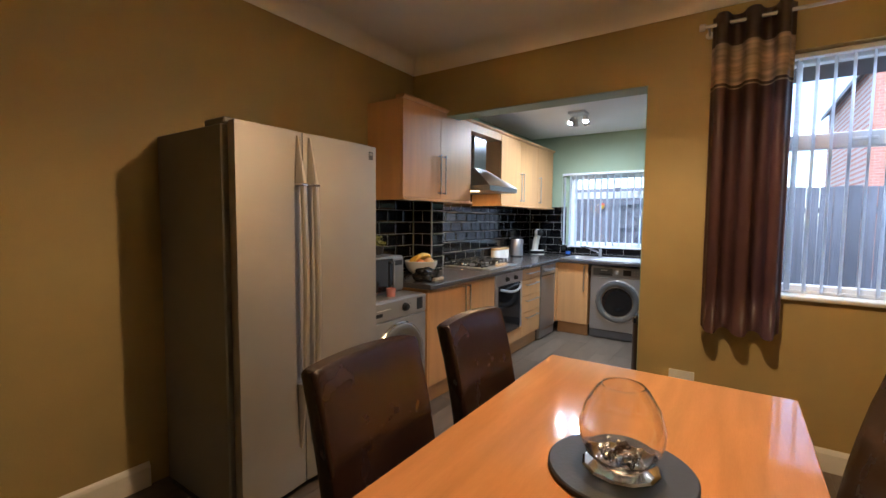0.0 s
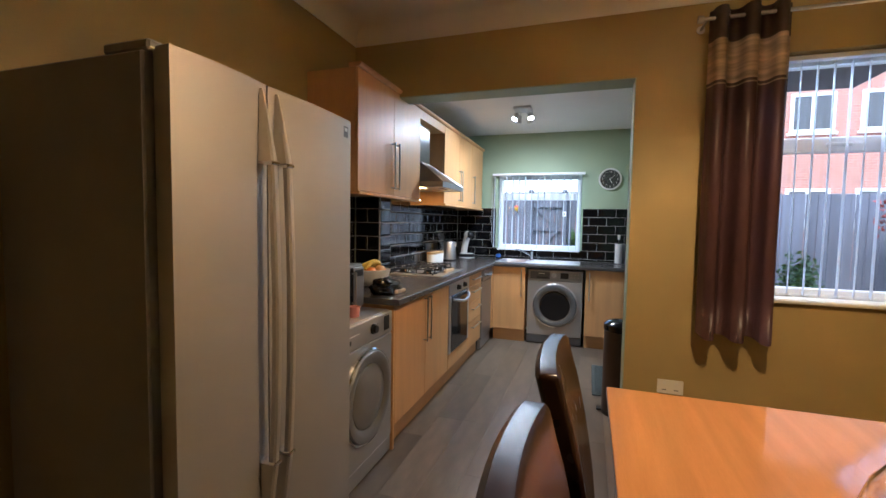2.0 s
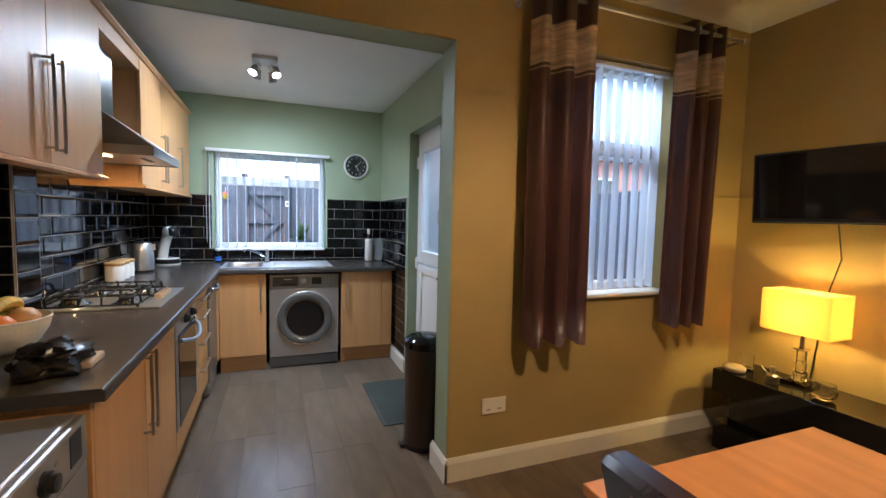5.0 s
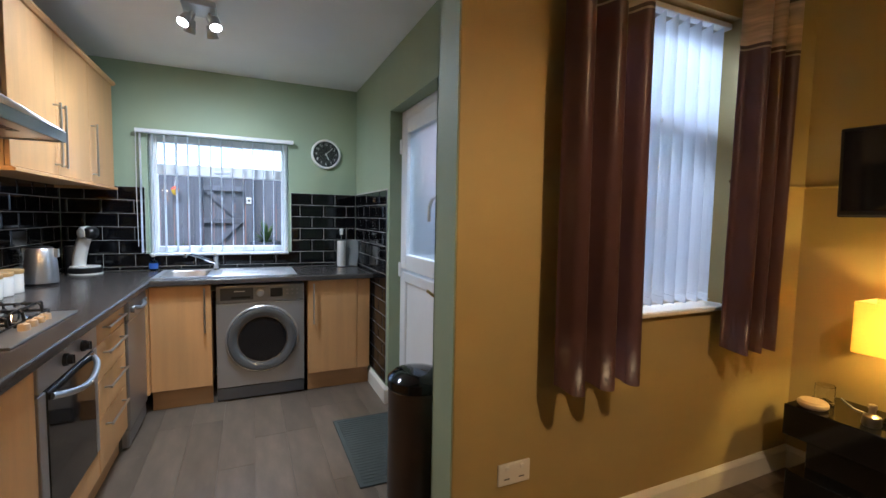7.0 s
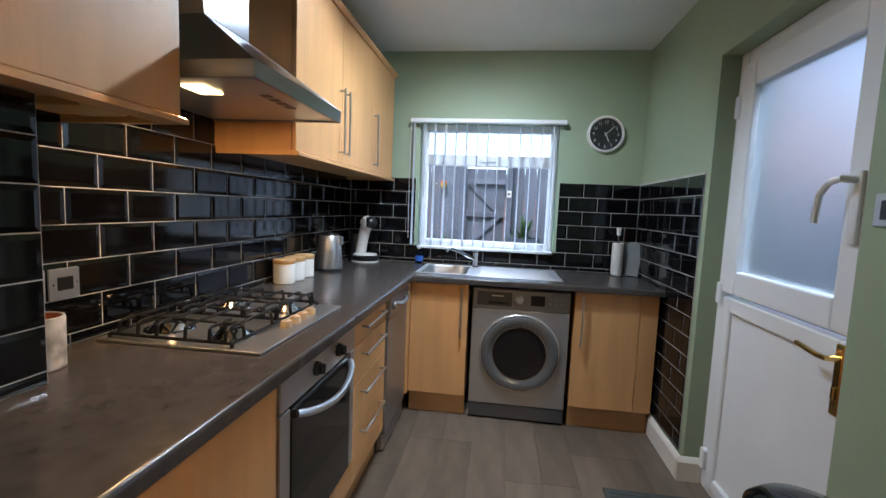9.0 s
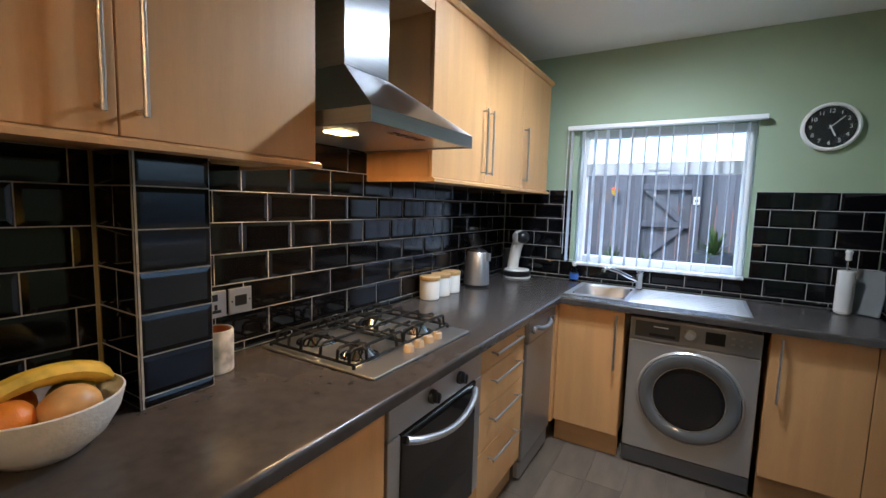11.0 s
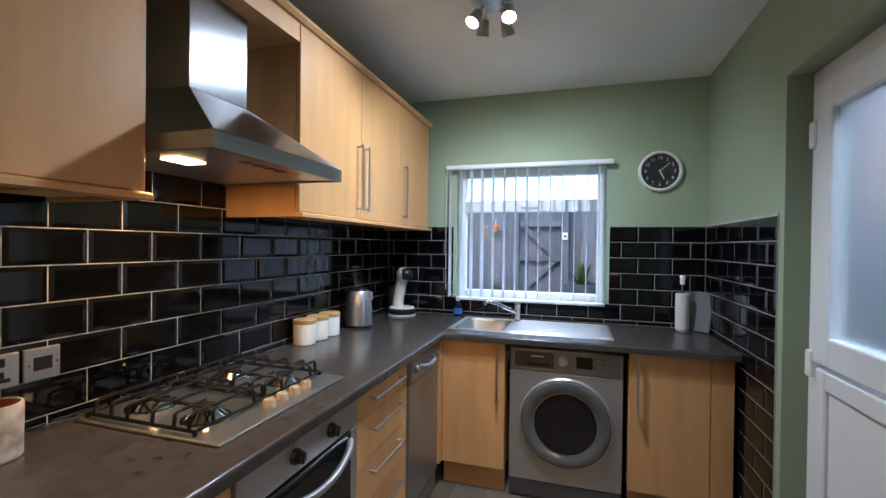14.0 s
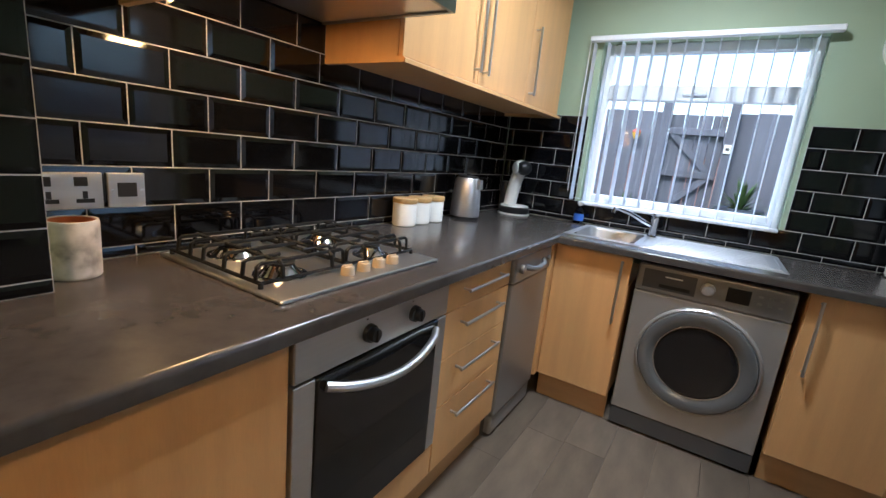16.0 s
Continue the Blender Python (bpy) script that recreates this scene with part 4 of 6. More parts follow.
def hob():
    x0, x1, y0, y1 = 0.0, 0.512, 0.520, 1.125
    h = thing("gas_hob", (0.26, 0.82, WT), "steel four-burner gas hob with black pan supports", "hob")
    boxes("plate", M_HOBSTEEL, h, ((x0, y0, WT), (x1, y1, WT + 0.009)), bevel=0.004, seg=2)
    zt = WT + 0.009
    for x, y, r in ((0.12, 0.665, 0.042), (0.345, 0.645, 0.036), (0.125, 0.975, 0.036), (0.345, 0.985, 0.028)):
        b = one("burner", M_CHROME, h, (lathe, ((x, y, zt), [(r + 0.020, 0), (r + 0.014, 0.008), (r, 0.022), (r - 0.003, 0.027), (0.0, 0.027)]), {"n": 24}), smooth=True)
        one("cap", M_IRON, b, (lathe, ((x, y, zt + 0.0275), [(r - 0.002, 0), (r, 0.006), (r - 0.008, 0.010), (0.0, 0.011)]), {"n": 24}), smooth=True)
        one("spill_ring", M_CHROME, h, (lathe, ((x, y, zt), [(r + 0.032, 0), (r + 0.030, 0.003), (r + 0.022, 0.004), (r + 0.0205, 0.0)]), {"n": 28}), smooth=True)
    for a, b in ((y0 + 0.02, 0.815), (0.823, y1 - 0.02)):
        bm = bmesh.new()
        xa, xb, z = 0.03, 0.415, zt + 0.052
        r = 0.0052
        tube(bm, [(xa, a, zt + 0.012), (xb, a, zt + 0.012), (xb, b, zt + 0.012), (xa, b, zt + 0.012), (xa, a, zt + 0.012)], r, 6)
        for x in (0.06, 0.12, 0.18, 0.27, 0.345, 0.395):
            if abs(x - 0.12) < 0.01 or abs(x - 0.345) < 0.01:
                mid = (a + b) / 2
                for p, q in ((a, mid - 0.035), (b, mid + 0.035)):
                    s = 1 if q > p else -1
                    tube(bm, [(x, p, zt + 0.012), (x, p + s * 0.004, z - 0.006), (x, p + s * 0.014, z), (x, q, z)], r, 6)
            else:
                tube(bm, [(x, a, zt + 0.012), (x, a + 0.004, z - 0.006), (x, a + 0.014, z), (x, b - 0.014, z), (x, b - 0.004, z - 0.006), (x, b, zt + 0.012)], r, 6)
        for y in (a + 0.06, b - 0.06):
            tube(bm, [(xa, y, zt + 0.012), (xa + 0.004, y, z - 0.006), (xa + 0.014, y, z), (xb - 0.014, y, z), (xb - 0.004, y, z - 0.006), (xb, y, zt + 0.012)], r, 6)
        for x in (xa, xb):
            for y in (a, b):
                cyl(bm, (x, y, zt), (x, y, zt + 0.014), 0.006, n=8)
        part("pan_support", bm, M_IRON, h, True)
    for i in range(4):
        y = 0.772 + 0.062 * i
        one("knob", M_CREAM, h, (lathe, ((0.455, y, zt), [(0.019, 0), (0.018, 0.02), (0.016, 0.023), (0.0, 0.0235)]), {"n": 18}), (box, ((0.452, y - 0.015, zt + 0.0232), (0.458, y + 0.015, zt + 0.027)), {"bevel": 0.001}), smooth=True)


hob()


def sink():
    s = thing("kitchen_sink", (1.03, 2.44, WT), "stainless steel inset sink with ribbed drainer", "sink")
    x0, x1, y0, y1 = 0.60, 1.545, 2.185, 2.66
    bx0, bx1, by0, by1, t = 0.635, 0.935, 2.225, 2.60, WT + 0.004
    boxes("rim", M_STEEL, s, ((x0, y0, WT), (bx0, y1, t)), ((bx1, y0, WT), (0.965, y1, t)), ((bx0, y0, WT), (bx1, by0, t)), ((bx0, by1, WT), (bx1, y1, t)))
    bm = bmesh.new()
    tb = bmesh.new()
    n = 32
    rings = []
    for k, (sc, z) in enumerate(((1.0, t), (0.97, t - 0.01), (0.92, t - 0.12), (0.80, t - 0.15), (0.12, t - 0.155))):
        ring = []
        for i in range(n):
            a = 6.28318531 * i / n
            c, q = math.cos(a), math.sin(a)
            p = 0.35
            ring.append(tb.verts.new(((bx0 + bx1) / 2 + sc * (bx1 - bx0) / 2 * math.copysign(abs(c) ** p, c), (by0 + by1) / 2 + sc * (by1 - by0) / 2 * math.copysign(abs(q) ** p, q), z)))
        rings.append(ring)
    for a, b in zip(rings, rings[1:]):
        for i in range(n):
            tb.faces.new((a[i], a[(i + 1) % n], b[(i + 1) % n], b[i]))
    tb.faces.new(rings[-1])
    merge(bm, tb)
    part("bowl", bm, M_STEEL, s, True)
    bm = bmesh.new()
    box(bm, (0.9655, y0, WT), (x1, y1, t - 0.001), 0.001)
    box(bm, (0.98, y0 + 0.02, t - 0.001), (x1 - 0.012, y0 + 0.032, t + 0.004), 0.003)
    box(bm, (0.98, y1 - 0.032, t - 0.001), (x1 - 0.012, y1 - 0.02, t + 0.004), 0.003)
    box(bm, (x1 - 0.024, y0 + 0.032, t - 0.001), (x1 - 0.012, y1 - 0.032, t + 0.004), 0.003)
    for i in range(7):
        y = y0 + 0.075 + i * 0.052
        box(bm, (1.02, y, t - 0.001), (x1 - 0.06, y + 0.02, t + 0.0025), 0.002)
    part("drainer", bm, M_STEEL, s)
    c = Vector((0.968, 2.615, t))
    tp = thing("mixer_tap", c, "chrome single-lever mixer tap behind the sink", "tap")
    one("body", M_CHROME, tp, (lathe, (c, [(0.026, 0), (0.025, 0.008), (0.021, 0.012), (0.021, 0.085), (0.023, 0.09), (0.023, 0.115), (0.0, 0.118)]), {"n": 20}), smooth=True)
    one("spout", M_CHROME, tp, (tube, ([c + Vector(p) for p in ((-0.01, -0.01, 0.06), (-0.06, -0.05, 0.085), (-0.12, -0.10, 0.12), (-0.17, -0.14, 0.138), (-0.19, -0.155, 0.135), (-0.195, -0.16, 0.115))], 0.0115), {"n": 10}), smooth=True)
    one("lever", M_CHROME, tp, (tube, ([c + Vector(p) for p in ((0, 0, 0.112), (0.0, -0.03, 0.122), (0.0, -0.075, 0.128))], 0.006), {"n": 8}), smooth=True)


sink()


def canister():
    c = thing("canister", (0, 0, 0), "white ceramic storage canister with bamboo lid", "canister", "canisters on the worktop")
    one("jar", M_WHITE, c, (lathe, ((0, 0, 0), [(0.050, 0), (0.054, 0.004), (0.055, 0.10), (0.053, 0.104), (0.0, 0.105)]), {"n": 28}), smooth=True)
    one("lid", M_WOODLID, c, (lathe, ((0, 0, 0.1052), [(0.056, 0), (0.0575, 0.003), (0.0575, 0.019), (0.055, 0.022), (0.0, 0.0225)]), {"n": 28}), smooth=True)
    return c


_c = canister()
_c.matrix_basis = pose(0.035, 1.555, WT)
copy_thing(_c, pose(0.032, 1.675, WT, 0, 0, 40))
copy_thing(_c, pose(0.030, 1.795, WT, 0, 0, 80))


def kettle():
    c = Vector((0.075, 2.05, WT))
    k = thing("kettle", c, "brushed steel electric kettle with black base", "kettle")
    one("base", M_BLACK, k, (lathe, (c, [(0.080, 0), (0.080, 0.014), (0.072, 0.018), (0.0, 0.018)]), {"n": 28}), smooth=True)
    one("body", M_STEEL, k, (lathe, (c, [(0.080, 0.0185), (0.082, 0.03), (0.076, 0.14), (0.066, 0.215), (0.060, 0.224), (0.0, 0.226)]), {"n": 32}), smooth=True)
    one("spout", M_STEEL, k, (prism, ([(c.y - 0.02, WT + 0.17), (c.y + 0.02, WT + 0.17), (c.y + 0.012, WT + 0.22), (c.y - 0.012, WT + 0.22)], "x", c.x + 0.05, c.x + 0.085)))
    one("lid", M_BLACK, k, (lathe, (c + Vector((0, 0, 0.2262)), [(0.056, 0), (0.050, 0.008), (0.012, 0.012), (0.012, 0.022), (0.0, 0.024)]), {"n": 20}), smooth=True)
    one("handle", M_BLACK, k, (tube, ([c + Vector(p) for p in ((-0.02, 0.05, 0.222), (-0.03, 0.10, 0.222), (-0.035, 0.122, 0.195), (-0.035, 0.118, 0.10), (-0.03, 0.076, 0.06))], 0.012), {"n": 8}), smooth=True)


kettle()


def coffee_machine():
    c = Vector((0.14, 2.58, WT))
    m = thing("coffee_machine", c, "white and black pod coffee machine", "coffee machine")
    one("base", M_BLACK, m, (lathe, (c, [(0.098, 0.0125), (0.100, 0.02), (0.098, 0.046), (0.090, 0.052), (0.0, 0.052)]), {"n": 28}), smooth=True)
    one("foot", M_WHITE, m, (lathe, (c, [(0.098, 0), (0.102, 0.003), (0.102, 0.010), (0.097, 0.0123), (0.0, 0.0123)]), {"n": 28}), smooth=True)
    one("drip_tray", M_WHITE, m, (lathe, (c + Vector((0, 0, 0.0525)), [(0.092, 0), (0.088, 0.007), (0.0, 0.007)]), {"n": 28}), smooth=True)
    bm = bmesh.new()
    T = Matrix.Translation(c) @ pose(0, 0, 0, 0, 0, -35)
    t = bmesh.new()
    k = 9
    rings = []
    for i in range(k + 1):
        q = i / k
        z = 0.05 + 0.245 * q
        xo = -0.055 + 0.075 * q ** 1.7
        w, d = 0.044 - 0.008 * q, 0.036 + 0.014 * q
        rings.append([t.verts.new((xo + d * math.cos(6.2832 * j / 14), w * math.sin(6.2832 * j / 14), z)) for j in range(14)])
    for a, b in zip(rings, rings[1:]):
        for j in range(14):
            t.faces.new((a[j], a[(j + 1) % 14], b[(j + 1) % 14], b[j]))
    t.faces.new(rings[0][::-1])
    t.faces.new(rings[-1])
    merge(bm, t, T)
    part("column", bm, M_WHITE, m, True)
    one("head", M_WHITE, m, (lathe, (T @ Vector((0.020, 0, 0.295)), [(0.0, -0.046), (0.034, -0.042), (0.048, -0.024), (0.052, 0.0), (0.048, 0.024), (0.034, 0.042), (0.0, 0.046)]), {"n": 22, "axis": tuple((T.to_3x3() @ Vector((0, 1, 0))))}), smooth=True)
    one("pod_cap", M_BLACK, m, (lathe, (T @ Vector((0.058, 0, 0.298)), [(0.0, -0.040), (0.030, -0.036), (0.042, -0.02), (0.045, 0.0), (0.042, 0.02), (0.030, 0.036), (0.0, 0.040)]), {"n": 22, "axis": tuple((T.to_3x3() @ Vector((0, 1, 0))))}), smooth=True)
    one("tank", M_BLACK, m, (lathe, (T @ Vector((-0.105, 0, 0)), [(0.045, 0.0), (0.047, 0.02), (0.05, 0.19), (0.046, 0.2), (0.0, 0.2)]), {"n": 20}), smooth=True)


coffee_machine()


def utensil_pot():
    c = Vector((0.065, 0.318, WT))
    p = thing("utensil_pot", c, "grey marbled ceramic pot with copper-lined rim", "pot")
    one("body", pmat("grey_marble_glaze", (0.46, 0.45, 0.45), 0.35, var=0.5, scale=24, dirt=0.5), p, (lathe, (c, [(0.046, 0), (0.049, 0.004), (0.050, 0.122), (0.048, 0.128), (0.044, 0.128), (0.043, 0.03), (0.0, 0.028)]), {"n": 32}), smooth=True)
    one("lining", pmat("copper_glaze", (0.42, 0.15, 0.07), 0.3, 0.6), p, (lathe, (c, [(0.0425, 0.031), (0.0425, 0.126), (0.0415, 0.126), (0.041, 0.035), (0.0, 0.034)]), {"n": 28}), smooth=True)


utensil_pot()


def wall_sockets():
    x = XL + 0.0085
    s = thing("double_socket", (x, 0.345, 1.08), "polished steel double socket with black switches", "socket")
    y0, y1, z0, z1 = 0.275, 0.415, 1.035, 1.122
    boxes("plate", M_STEEL, s, ((x, y0, z0), (x + 0.008, y1, z1)), bevel=0.003, seg=2)
    for c in (0.31, 0.378):
        boxes("switch", M_BLACK, s, ((x + 0.0075, c - 0.02, 1.09), (x + 0.0115, c + 0.006, 1.112)), bevel=0.001)
        one("pin_holes", M_BLACK, s, (box, ((x + 0.0075, c - 0.018, 1.050), (x + 0.0088, c + 0.018, 1.060))), (box, ((x + 0.0075, c - 0.005, 1.0605), (x + 0.0088, c + 0.005, 1.078))))
    s = thing("fused_switch", (x, 0.465, 1.08), "polished steel switch plate with black centre", "socket")
    boxes("plate", M_STEEL, s, ((x, 0.424, z0), (x + 0.008, 0.508, z1)), bevel=0.003, seg=2)
    boxes("switch", M_BLACK, s, ((x + 0.0075, 0.445, 1.062), (x + 0.0105, 0.488, 1.098)), bevel=0.001)
    one("screw", M_CHROME, s, (cyl, ((x + 0.0078, 0.434, 1.079), (x + 0.0092, 0.434, 1.079), 0.003), {"n": 10}))
    one("screw", M_CHROME, s, (cyl, ((x + 0.0078, 0.499, 1.079), (x + 0.0092, 0.499, 1.079), 0.003), {"n": 10}))
    s = thing("light_switch", (XK, 0.69, 1.37), "polished steel light switch with black rocker", "switch")
    boxes("plate", M_STEEL, s, ((XK - 0.008, 0.648, 1.327), (XK, 0.732, 1.413)), bevel=0.003, seg=2)
    boxes("rocker", M_BLACK, s, ((XK - 0.0125, 0.672, 1.345), (XK - 0.0075, 0.708, 1.395)), bevel=0.002)
    s = thing("wall_socket", (2.13, YA, 0.40), "white plastic double wall socket", "socket")
    boxes("plate", M_TRIM, s, ((2.062, YA - 0.01, 0.335), (2.205, YA, 0.42)), bevel=0.003, seg=2)
    for c in (2.10, 2.166):
        boxes("switch", M_WHITE, s, ((c - 0.008, YA - 0.0135, 0.394), (c + 0.008, YA - 0.0095, 0.41)), bevel=0.001)
        boxes("pin_holes", M_DGREY, s, ((c - 0.012, YA - 0.0106, 0.357), (c + 0.012, YA - 0.0095, 0.362)))


wall_sockets()


def ball(bm, at, r, squash=(1, 1, 1), turn=None):
    t = bmesh.new()
    bmesh.ops.create_uvsphere(t, u_segments=18, v_segments=12, radius=r)
    for v in t.verts:
        k = 1 + 0.06 * noise.noise(v.co * (2.2 / r))
        v.co = Vector((v.co.x * squash[0], v.co.y * squash[1], v.co.z * squash[2])) * k
    merge(bm, t, Matrix.Translation(at) @ (turn or Matrix.Identity(4)))


def fruit_bowl():
    c = Vector((0.195, -0.122, WT))
    b = thing("fruit_bowl", c, "white dimpled ceramic bowl on the worktop", "bowl")
    one("bowl", pmat("white_dimpled_glaze", (0.74, 0.71, 0.66), 0.35, var=0.08, scale=20, bump=0.9, bscale=90), b, (lathe, (c, [(0.055, 0), (0.07, 0.004), (0.105, 0.035), (0.128, 0.075), (0.138, 0.115), (0.134, 0.117), (0.122, 0.078), (0.10, 0.042), (0.06, 0.014), (0.0, 0.012)]), {"n": 40}), smooth=True)
    orange = pmat("orange_peel", (0.75, 0.22, 0.02), 0.45, var=0.12, bump=0.5, bscale=200)
    pear = pmat("russet_peel", (0.60, 0.33, 0.12), 0.4, var=0.2, scale=20)
    banana = pmat("banana_peel", (0.72, 0.47, 0.05), 0.5, var=0.15, scale=10, dirt=-0.4)
    green = pmat("green_apple_peel", (0.30, 0.30, 0.05), 0.4, var=0.25, scale=14)
    for name, m, off, r, sq, lab in (("orange", orange, (0.03, -0.055, 0.095), 0.042, (1, 1, 0.95), "ripe orange in the bowl"), ("pear", pear, (0.055, 0.03, 0.10), 0.045, (1, 1.15, 0.95), "russet pear in the bowl"), ("apple", green, (-0.03, 0.06, 0.092), 0.042, (1, 1, 0.9), "green and red apple in the bowl"), ("orange", orange, (-0.06, -0.03, 0.09), 0.042, (1, 1, 0.95), "ripe orange in the bowl")):
        bm = bmesh.new()
        ball(bm, c + Vector(off), r, sq)
        o = part(name, bm, m, None, True, at=c + Vector(off))
        tagged(o, lab, "fruit", "fruit in the bowl")
    for k in range(3):
        bm = bmesh.new()
        pts, n = [], 12
        for i in range(n + 1):
            a = -1.15 + 2.3 * i / n
            pts.append(c + Vector((0.0 - 0.028 * k + 0.02 * math.cos(a), 0.118 * math.sin(a) + 0.01, 0.09 + 0.075 * math.cos(a) - 0.012 * k)))
        t = bmesh.new()
        rings = []
        for i, p in enumerate(pts):
            r = 0.019 * min(1, 0.35 + 1.2 * math.sin(math.pi * (i + 0.3) / (n + 0.6)))
            d = (pts[min(i + 1, n)] - pts[max(i - 1, 0)]).normalized()
            up = Vector((1, 0, 0))
            side = d.cross(up).normalized()
            rings.append([t.verts.new(p + r * (math.cos(6.2832 * j / 7) * up + math.sin(6.2832 * j / 7) * side)) for j in range(7)])
        for a, b2 in zip(rings, rings[1:]):
            for j in range(7):
                t.faces.new((a[j], a[(j + 1) % 7], b2[(j + 1) % 7], b2[j]))
        t.faces.new(rings[0][::-1])
        t.faces.new(rings[-1])
        merge(bm, t)
        o = part("banana", bm, banana, None, True, at=pts[0])
        tagged(o, "ripe yellow banana lying in the bowl", "fruit", "fruit in the bowl")


fruit_bowl()


def gloves():
    """A crumpled black bag on a pale tray near the worktop's end."""
    c = Vector((0.43, -0.37, WT))
    rnd = random.Random(5)
    t = thing("black_bag", c, "crumpled black plastic bag on the worktop", "bag")
    bm = bmesh.new()
    s = bmesh.new()
    bmesh.ops.create_icosphere(s, subdivisions=4, radius=1)
    for v in s.verts:
        k = 1 + 0.38 * noise.noise(v.co * 1.9 + Vector((3, 1, 7))) + 0.22 * abs(noise.noise(v.co * 4.5)) + 0.08 * noise.noise(v.co * 11)
        v.co = Vector((v.co.x * 0.085 * k, v.co.y * 0.115 * k, max(-0.035, v.co.z * 0.055 * k) + 0.036))
    merge(bm, s, Matrix.Translation(c))
    part("bag", bm, pmat("black_film", (0.012, 0.011, 0.011), 0.25, var=0.2, bump=0.6, bscale=70), t, True)
    boxes("pack", M_CREAM, t, ((c.x + 0.045, c.y - 0.01, WT), (c.x + 0.095, c.y + 0.11, WT + 0.022)), bevel=0.006, seg=2)


gloves()


def on_the_dryer():
    z = 0.846
    m = thing("microwave", (0.27, -0.84, z), "silver compact microwave oven standing on the dryer", "microwave")
    boxes("body", M_GREY, m, ((0.06, -1.08, z + 0.012), (0.42, -0.64, z + 0.265)), bevel=0.008, seg=2)
    d = boxes("door", M_BLKGLASS, m, ((0.4205, -1.06, z + 0.03), (0.434, -0.76, z + 0.25)), bevel=0.004)
    one("handle", M_SATIN, d, (cyl, ((0.455, -0.775, z + 0.05), (0.455, -0.775, z + 0.23), 0.007), {"n": 10}), (cyl, ((0.434, -0.775, z + 0.06), (0.455, -0.775, z + 0.06), 0.005), {"n": 8}), (cyl, ((0.434, -0.775, z + 0.22), (0.455, -0.775, z + 0.22), 0.005), {"n": 8}), smooth=True)
    p = boxes("control_panel", M_GREY, m, ((0.4205, -0.757, z + 0.03), (0.432, -0.645, z + 0.25)), bevel=0.003)
    boxes("display", M_BLACK, p, ((0.4315, -0.745, z + 0.20), (0.434, -0.66, z + 0.235)))
    for y in (-1.06, -0.68):
        one("foot", M_BLACK, m, (cyl, ((0.12, y, z), (0.12, y, z + 0.0125), 0.012), {"n": 10}), (cyl, ((0.37, y, z), (0.37, y, z + 0.0125), 0.012), {"n": 10}))
    c = Vector((0.472, -0.825, z))
    k = thing("tealight_cup", c, "small pink glass cup on the dryer", "cup")
    one("cup", pmat("pink_glaze", (0.62, 0.25, 0.22), 0.25, var=0.1), k, (lathe, (c, [(0.028, 0), (0.03, 0.003), (0.033, 0.055), (0.030, 0.056), (0.027, 0.01), (0.0, 0.008)]), {"n": 22}), smooth=True)
    c = Vector((0.25, -0.72, z + 0.265))
    rnd = random.Random(2)
    k = thing("potted_plant", c, "small yellow-green plant in a dark pot on the microwave", "plant")
    one("pot", M_BLACK, k, (lathe, (c, [(0.04, 0), (0.05, 0.06), (0.046, 0.062), (0.0, 0.055)]), {"n": 22}), smooth=True)
    bm = bmesh.new()
    for i in range(150):
        a, e, r = rnd.uniform(0, 6.28), rnd.uniform(0.0, 1.5), rnd.uniform(0.03, 0.062)
        p = c + Vector((r * math.cos(a) * math.cos(e), r * math.sin(a) * math.cos(e), 0.065 + r * 1.1 * math.sin(e)))
        leaf(bm, p, rnd, 0.022, 0.012)
    part("leaves", bm, pmat("yellow_green_leaf", (0.30, 0.30, 0.05), 0.5, var=0.3, scale=30), k)


def leaf(bm, p, rnd, length, width):
    m = Matrix.Translation(p) @ Euler((rnd.uniform(-1.2, 1.2), rnd.uniform(-1.2, 1.2), rnd.uniform(0, 6.28))).to_matrix().to_4x4()
    v = [bm.verts.new(m @ Vector(q)) for q in ((0, 0, 0), (width / 2, length * 0.45, 0.002), (0, length, 0), (-width / 2, length * 0.45, 0.002))]
    bm.faces.new(v)


on_the_dryer()


